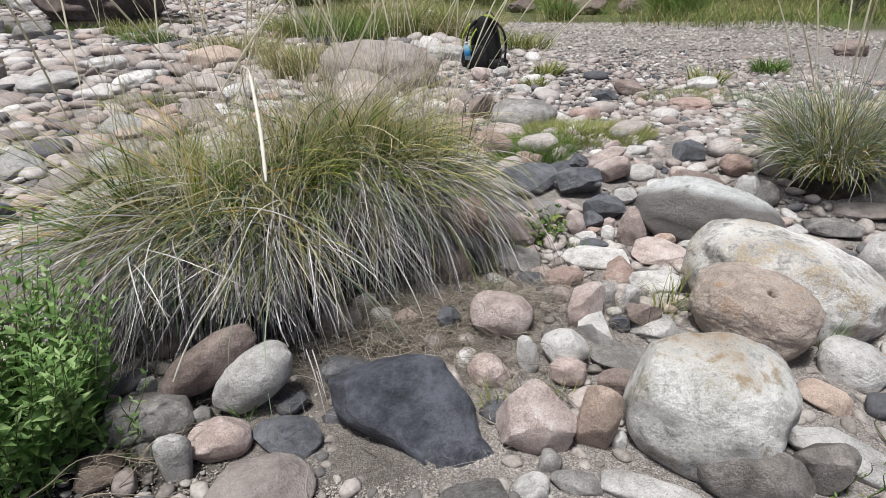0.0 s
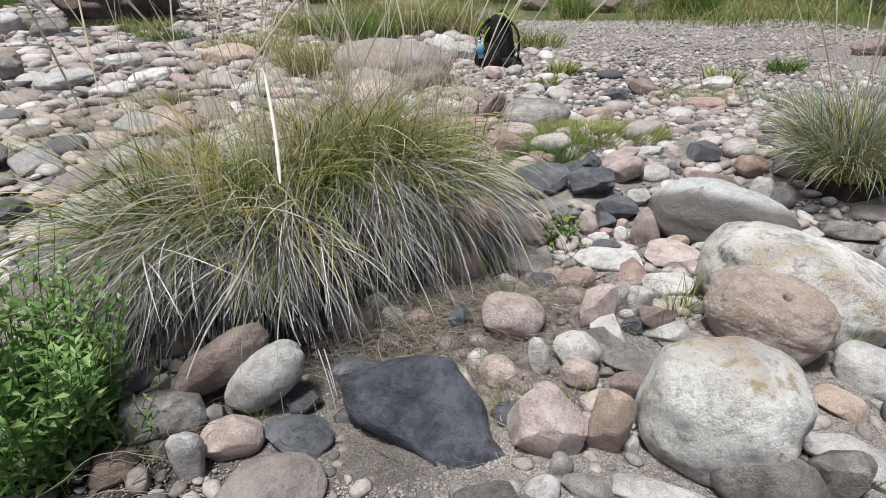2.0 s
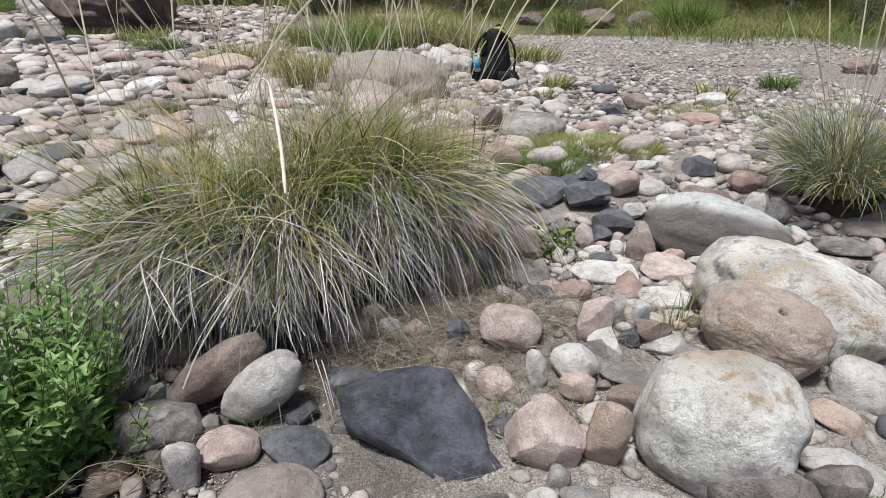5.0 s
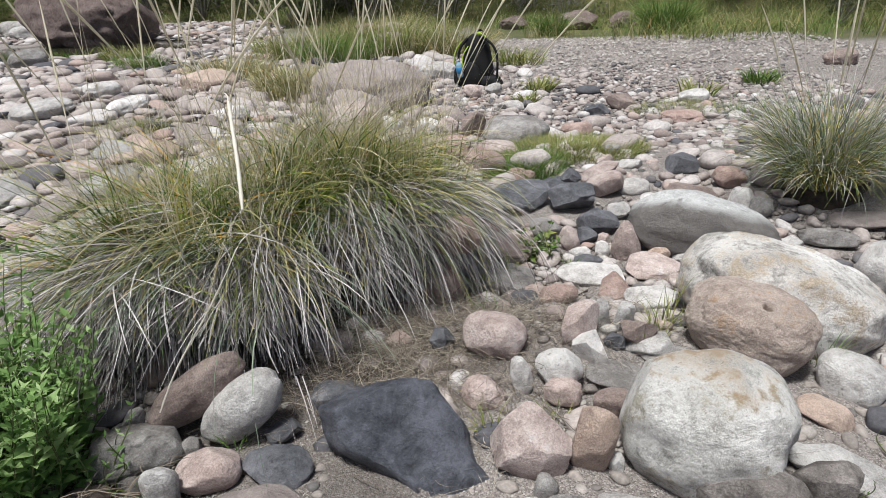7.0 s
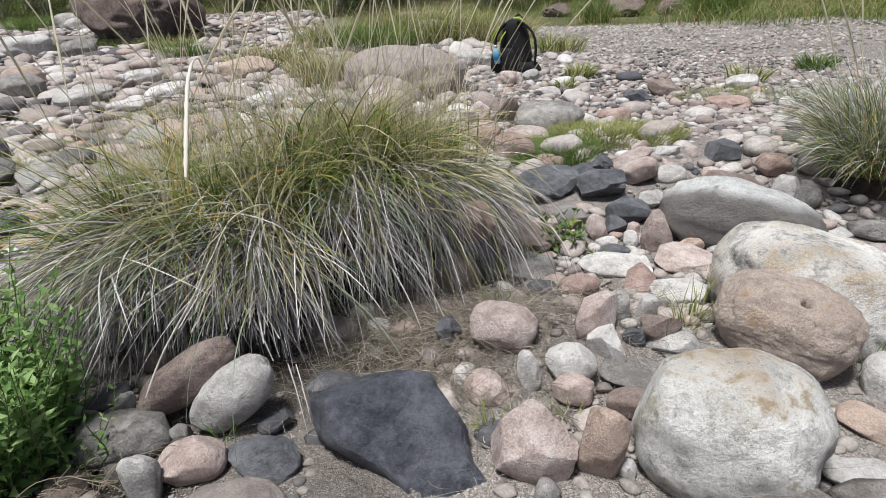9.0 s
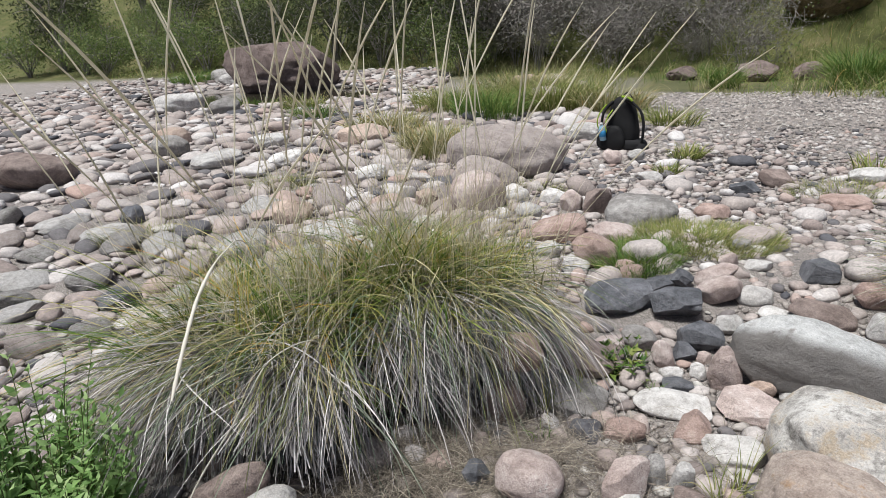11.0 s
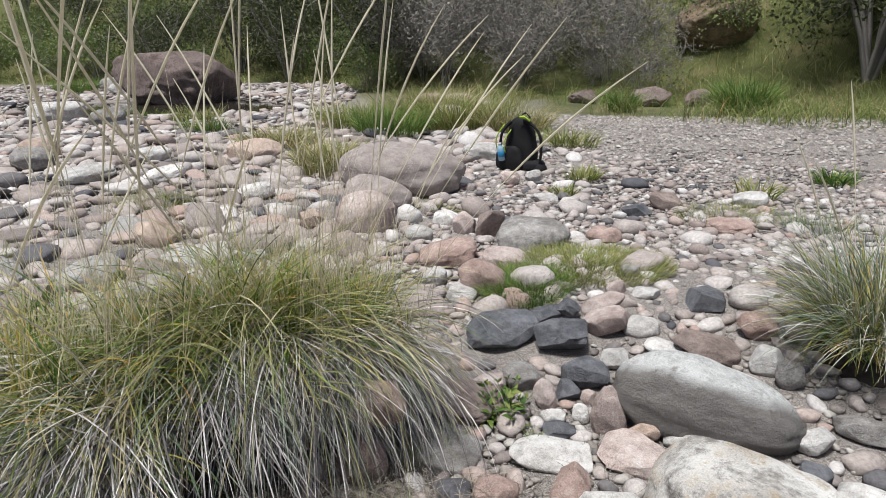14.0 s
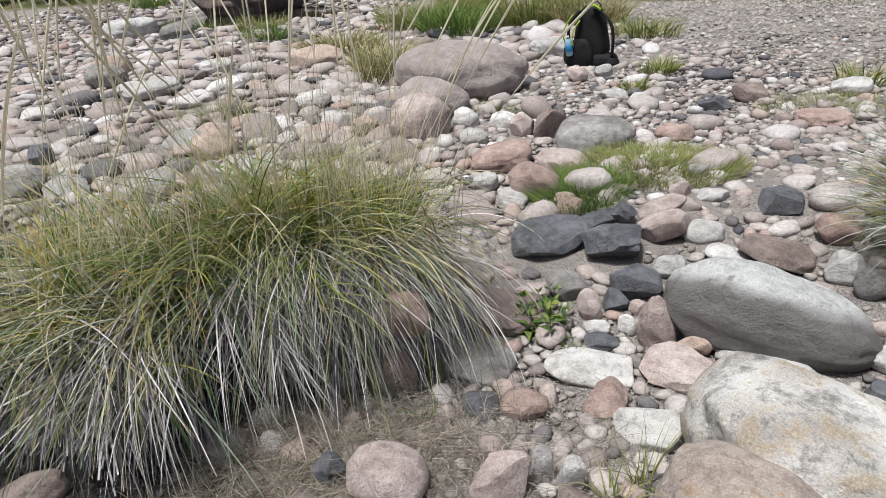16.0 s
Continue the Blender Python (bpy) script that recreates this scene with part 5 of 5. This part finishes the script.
def backpack():
    black = plain("black_nylon", (0.012, 0.012, 0.014), 0.75, 0.4, 220.0)
    mesh_black = plain("black_padding", (0.02, 0.02, 0.023), 0.9, 0.4, 300.0)
    neon = plain("neon_piping", (0.42, 0.62, 0.06), 0.6)
    t = thing("backpack", 0.37, 7.95, 0.0, "black backpack with neon green piping standing on stones", "backpack")
    t.rotation_euler, t.scale = (0, 0, radians(-18)), (1.22, 1.09, 1.01)
    part("body", rounded_block(0.27, 0.20, 0.455, 3.4, 0.40), black, t).location = (-0.015, 0.0, 0.0)
    pocket = part("front_pocket", rounded_block(0.22, 0.09, 0.22, 3.0, 0.35), black, t)
    pocket.location = (-0.05, -0.115, 0.0)
    side = part("side_pocket", rounded_block(0.09, 0.13, 0.17, 3.0, 0.1), mesh_black, t)
    side.location = (-0.145, -0.03, 0.0)
    flap = part("hip_pad", rounded_block(0.12, 0.16, 0.085, 2.6, 0.4), mesh_black, t)
    flap.location = (0.14, -0.04, 0.0)
    base = part("base_panel", rounded_block(0.33, 0.22, 0.10, 3.5, 0.05), mesh_black, t)
    base.location = (0.0, -0.01, 0.0)
    part("shoulder_strap", strap(arc((0.02, -0.06, 0.435), (0.15, -0.06, 0.07), (0.062, -0.02, 0.07), 22), 0.034, 0.016), mesh_black, t)
    part("shoulder_strap", strap(arc((-0.06, -0.09, 0.42), (-0.125, -0.11, 0.16), (-0.02, -0.04, 0.03), 22), 0.04, 0.014), mesh_black, t)
    part("haul_loop", strap(arc((-0.03, 0.0, 0.445), (0.05, 0.0, 0.445), (0, 0, 0.04)), 0.022, 0.006), black, t)
    part("piping", strap(arc((0.0, -0.085, 0.462), (0.075, -0.085, 0.430), (0.01, -0.01, 0.012)), 0.020, 0.010), neon, t, "neon green trim")
    part("piping", strap(arc((-0.10, -0.115, 0.40), (-0.135, -0.12, 0.15), (-0.035, -0.03, 0)), 0.008, 0.008), neon, t, "neon green trim")
    part("piping", strap(arc((-0.045, -0.135, 0.36), (-0.075, -0.165, 0.17), (-0.02, -0.02, 0)), 0.007, 0.007), neon, t, "neon green trim")
    # bottle in the side pocket
    water = plain("bottle_plastic", (0.34, 0.55, 0.70), 0.25, 0.2, 30.0)
    blue = plain("blue_label", (0.05, 0.30, 0.62), 0.5, 0.3, 40.0)
    white = plain("white_cap", (0.75, 0.78, 0.80), 0.5)
    b = thing("water_bottle", 0.20, 7.82, 0.10, "clear plastic water bottle with a blue label in the side pocket", "bottle")
    b.rotation_euler = (radians(4), radians(-8), 0)

    def turned(profile, n=18):
        bm = bmesh.new()
        rings = [[bm.verts.new((r * math.cos(a), r * math.sin(a), z)) for a in np.arange(n) * 2 * math.pi / n] for r, z in profile]
        for p, q in zip(rings, rings[1:]):
            for i in range(n):
                bm.faces.new((p[i], p[(i + 1) % n], q[(i + 1) % n], q[i]))
        bm.faces.new(rings[0][::-1])
        bm.faces.new(rings[-1])
        return bm

    part("bottle_body", turned(((0.024, 0), (0.029, 0.006), (0.029, 0.10), (0.026, 0.115), (0.014, 0.132), (0.012, 0.138))), water, b)
    part("bottle_label", turned(((0.0292, 0.035), (0.0302, 0.036), (0.0302, 0.085), (0.0292, 0.086))), blue, b)
    part("cap", turned(((0.014, 0.137), (0.014, 0.153), (0.012, 0.155))), white, b)


backpack()


# ---- far bank ----
def tall_grass():
    """Grass of the strip behind the gravel bar and of the foot of the hill."""
    rng = np.random.default_rng(21)
    for name, n, m, ln, wd, label in (
        ("bank_grass", 36000, M_TURF, (0.18, 0.5), (0.004, 0.010), "tall yellow-green grass along the far bank"),
        ("green_bank_grass", 15000, M_FRESH, (0.2, 0.5), (0.004, 0.010), "fresh green grass on the hillside foot"),
        ("dry_bank_grass", 16000, M_MID, (0.25, 0.65), (0.004, 0.009), "dry yellow grass along the far bank"),
    ):
        x = rng.uniform(-18, 11, n)
        y = toe(x) - 5.5 + rng.uniform(0, 1, n) ** 1.2 * 11
        keep = (y > np.where(x > 0.2, 12.9 - 0.45 * np.clip(x, 0, 5), 10.4) + 0.3 * np.sin(x * 1.3)) & ((x > -2.6) | (y > toe(x) - 0.6)) & (np.hypot((x + 7.0) / 2.8, (y - 14.3) / 1.7) > 1)
        clump = np.array([noise.noise((a * 0.55 + n, b * 0.55, 0.0)) for a, b in zip(x, y)])
        if name == "green_bank_grass":
            clump += 0.25 * S((x - 2) / 3)
        clump += 0.35 * S((x - 1.5) / 1.5) * S((y - toe(x) + 1) / 1.5)
        keep &= clump > (0.0 if name == "bank_grass" else 0.05)
        x, y = x[keep], y[keep]
        k = len(x)
        roots = np.stack([x, y, H(x, y)], 1)
        V, F = blades(roots, rng.uniform(0, 6.283, k), rng.uniform(0.7, 1.5, k), rng.uniform(0.4, 2.0, k), rng.uniform(*ln, k), rng.uniform(*wd, k), 4, 0.3, n, False)
        tagged(new(name, np_mesh(name, V, F, m)), label, "grass", kind="stuff")


tall_grass()


def shrub(seed, height, spread, leaves, leaf, material, label, bare=0.0, name="shrub"):
    """A shrub or small tree: forking limbs from the base, twigs, and leaves in clumps round the twig ends."""
    rng = np.random.default_rng(seed)
    t = thing(name, 0, 0, 0, label, name)
    k = 5
    u = np.linspace(0, 1, k)
    limbs, ends = [], []
    for i in range(9):
        a = i * 0.7 + rng.normal(0, 0.3)
        h, out = height * rng.uniform(0.55, 0.95), spread * rng.uniform(0.25, 0.75)
        P = np.stack([np.cos(a) * out * u ** 1.3 + 0.05 * np.sin(4 * u + i), np.sin(a) * out * u ** 1.3, h * u ** 0.85], -1)
        limbs.append(P)
        for j in range(11):
            f = rng.integers(2, k)
            d = rng.normal(0, 1, 3) + np.array([np.cos(a) * 0.5, np.sin(a) * 0.5, 0.5])
            d /= np.linalg.norm(d)
            e = P[f] + d * spread * rng.uniform(0.25, 0.55)
            e[2] = max(e[2], 0.08)
            tw = P[f] + (e - P[f]) * u[:, None] + 0.03 * np.sin(u * 7 + j)[:, None]
            limbs.append(tw)
            ends.append(e)
            for _ in range(int(3.8 * bare)):
                g = tw[rng.integers(2, k)]
                q = g + rng.normal(0, 0.22, 3) + np.array([0, 0, 0.12])
                limbs.append(g + (q - g) * u[:, None])
    P = np.array(limbs)
    main = np.where(np.arange(len(P)) % 12 == 0, 0.035, 0.011) if not bare else np.full(len(P), 0.009)
    V, F = tubes(P, main[:, None] * (1.1 - 0.75 * u)[None] * height / 2.2, 3)
    fine("branchwork", V, F, M_TWIG, t, True)
    ends = np.array(ends)
    c = ends[rng.integers(0, len(ends), leaves)] + rng.normal(0, 0.13 * spread, (leaves, 3))
    c[:, 2] = np.abs(c[:, 2])
    V, F = small_leaves(c, leaf * rng.uniform(0.6, 1.3, leaves), rng)
    fine("foliage", V, F, material, t)
    return t


def thicket():
    rng = random.Random(14)
    kinds = [
        shrub(1, 2.0, 1.2, 2600, 0.07, M_SCRUB2, "grey leafless-looking thorn shrub on the hillside", 0.8),
        shrub(2, 2.4, 1.4, 4200, 0.082, M_SCRUB, "dark green dense shrub on the hillside"),
        shrub(3, 1.5, 1.1, 3300, 0.07, M_SCRUB3, "olive-green leafy shrub at the hill foot"),
        shrub(4, 1.7, 1.3, 1700, 0.06, M_SCRUB2, "bare grey twiggy shrub at the hill foot", 1.0),
        shrub(5, 3.4, 1.9, 6000, 0.095, M_SCRUB, "dark shady tree above the bank", 0, "tree"),
    ]
    first = [True] * 5
    spots = []
    for row, n in ((0.3, 18), (1.8, 17), (3.6, 15), (6.0, 13), (9.0, 11)):
        for i in range(n):
            x = -22 + 34 * (i + rng.uniform(-0.3, 0.3)) / (n - 1)
            if (row < 2.5 and 1.2 < x < 7.0 and rng.random() < 0.4) or (row < 3 and 2.6 < x < 4.6):
                continue
            spots.append((x, float(toe(x)) + row + rng.uniform(-0.4, 0.5), row))
    spots += [(-3.8 + 0.6 * i, float(toe(-3.8 + 0.6 * i)) + 0.6 + 2.6 * rng.random(), 2.55) for i in range(11)]
    spots += [(6.1, 15.4, 2.7), (7.5, 17.0, 2.8), (6.5, 18.8, 2.9), (9.0, 16.0, 2.9)]
    for x, y, row in spots:
        if x < -3.5:
            k = rng.choice((1, 1, 2, 2, 4) if row > 1 else (2, 1, 2))
        elif x < 3.2:
            k = rng.choice((0, 3, 0, 3, 3) if row < 4 else (1, 0, 2))
        else:
            k = 4 if 2.6 < row < 3 else rng.choice((1, 4, 1, 2) if x > 4.5 and row < 6 else (0, 1, 2))
        m = pose(x, y, float(H(x, y)) - 0.05, 0, 0, rng.uniform(0, 360)) @ Matrix.Scale(rng.uniform(0.75, 1.2) * (0.40 if row < 2.5 and 1.2 < x < 7 else 1.0), 4)
        if first[k]:
            first[k] = False
            kinds[k].matrix_basis = m
        else:
            copy_thing(kinds[k], m @ Matrix.Diagonal((*(1 / s for s in kinds[k].scale), 1)))
        tagged(kinds[k], group="shrubs of the hillside")


thicket()


def far_rocks():
    for x, y, w, d, h, yaw, kind, label in (
        (3.85, 17.75, 1.7, 1.3, 1.35, 20, "ochre", "large ochre boulder on the grassy hillside"),
        (2.30, 15.11, 0.80, 0.57, 0.48, 0, "lava", "grey rock in the bank grass"),
        (3.20, 15.22, 0.69, 0.57, 0.39, 40, "lava", "brown rock in the bank grass"),
        (1.06, 15.45, 0.57, 0.46, 0.34, 10, "lava", "small grey rock in the bank grass"),
        (-1.66, 13.86, 0.52, 0.34, 0.30, 30, "rust", "reddish rock among far cobbles"),
        (-1.20, 14.09, 0.57, 0.39, 0.28, 0, "pink", "pinkish rock among far cobbles"),
        (-0.64, 12.96, 0.46, 0.34, 0.23, 0, "mauve", "grey rock in dry grass"),
        (-10.36, 17.03, 1.03, 0.69, 0.48, 0, "grey", "grey rock at the pool edge"),
        (-9.74, 16.46, 0.80, 0.57, 0.39, 30, "pale", "pale rock at the pool edge"),
        (-9.51, 17.48, 0.57, 0.46, 0.34, 60, "pale", "pale rock at the pool edge"),
    ):
        rock("boulder", x, y, float(H(x, y)) + h * 0.25, w, d, h, yaw, 0, kind, label)


far_rocks()
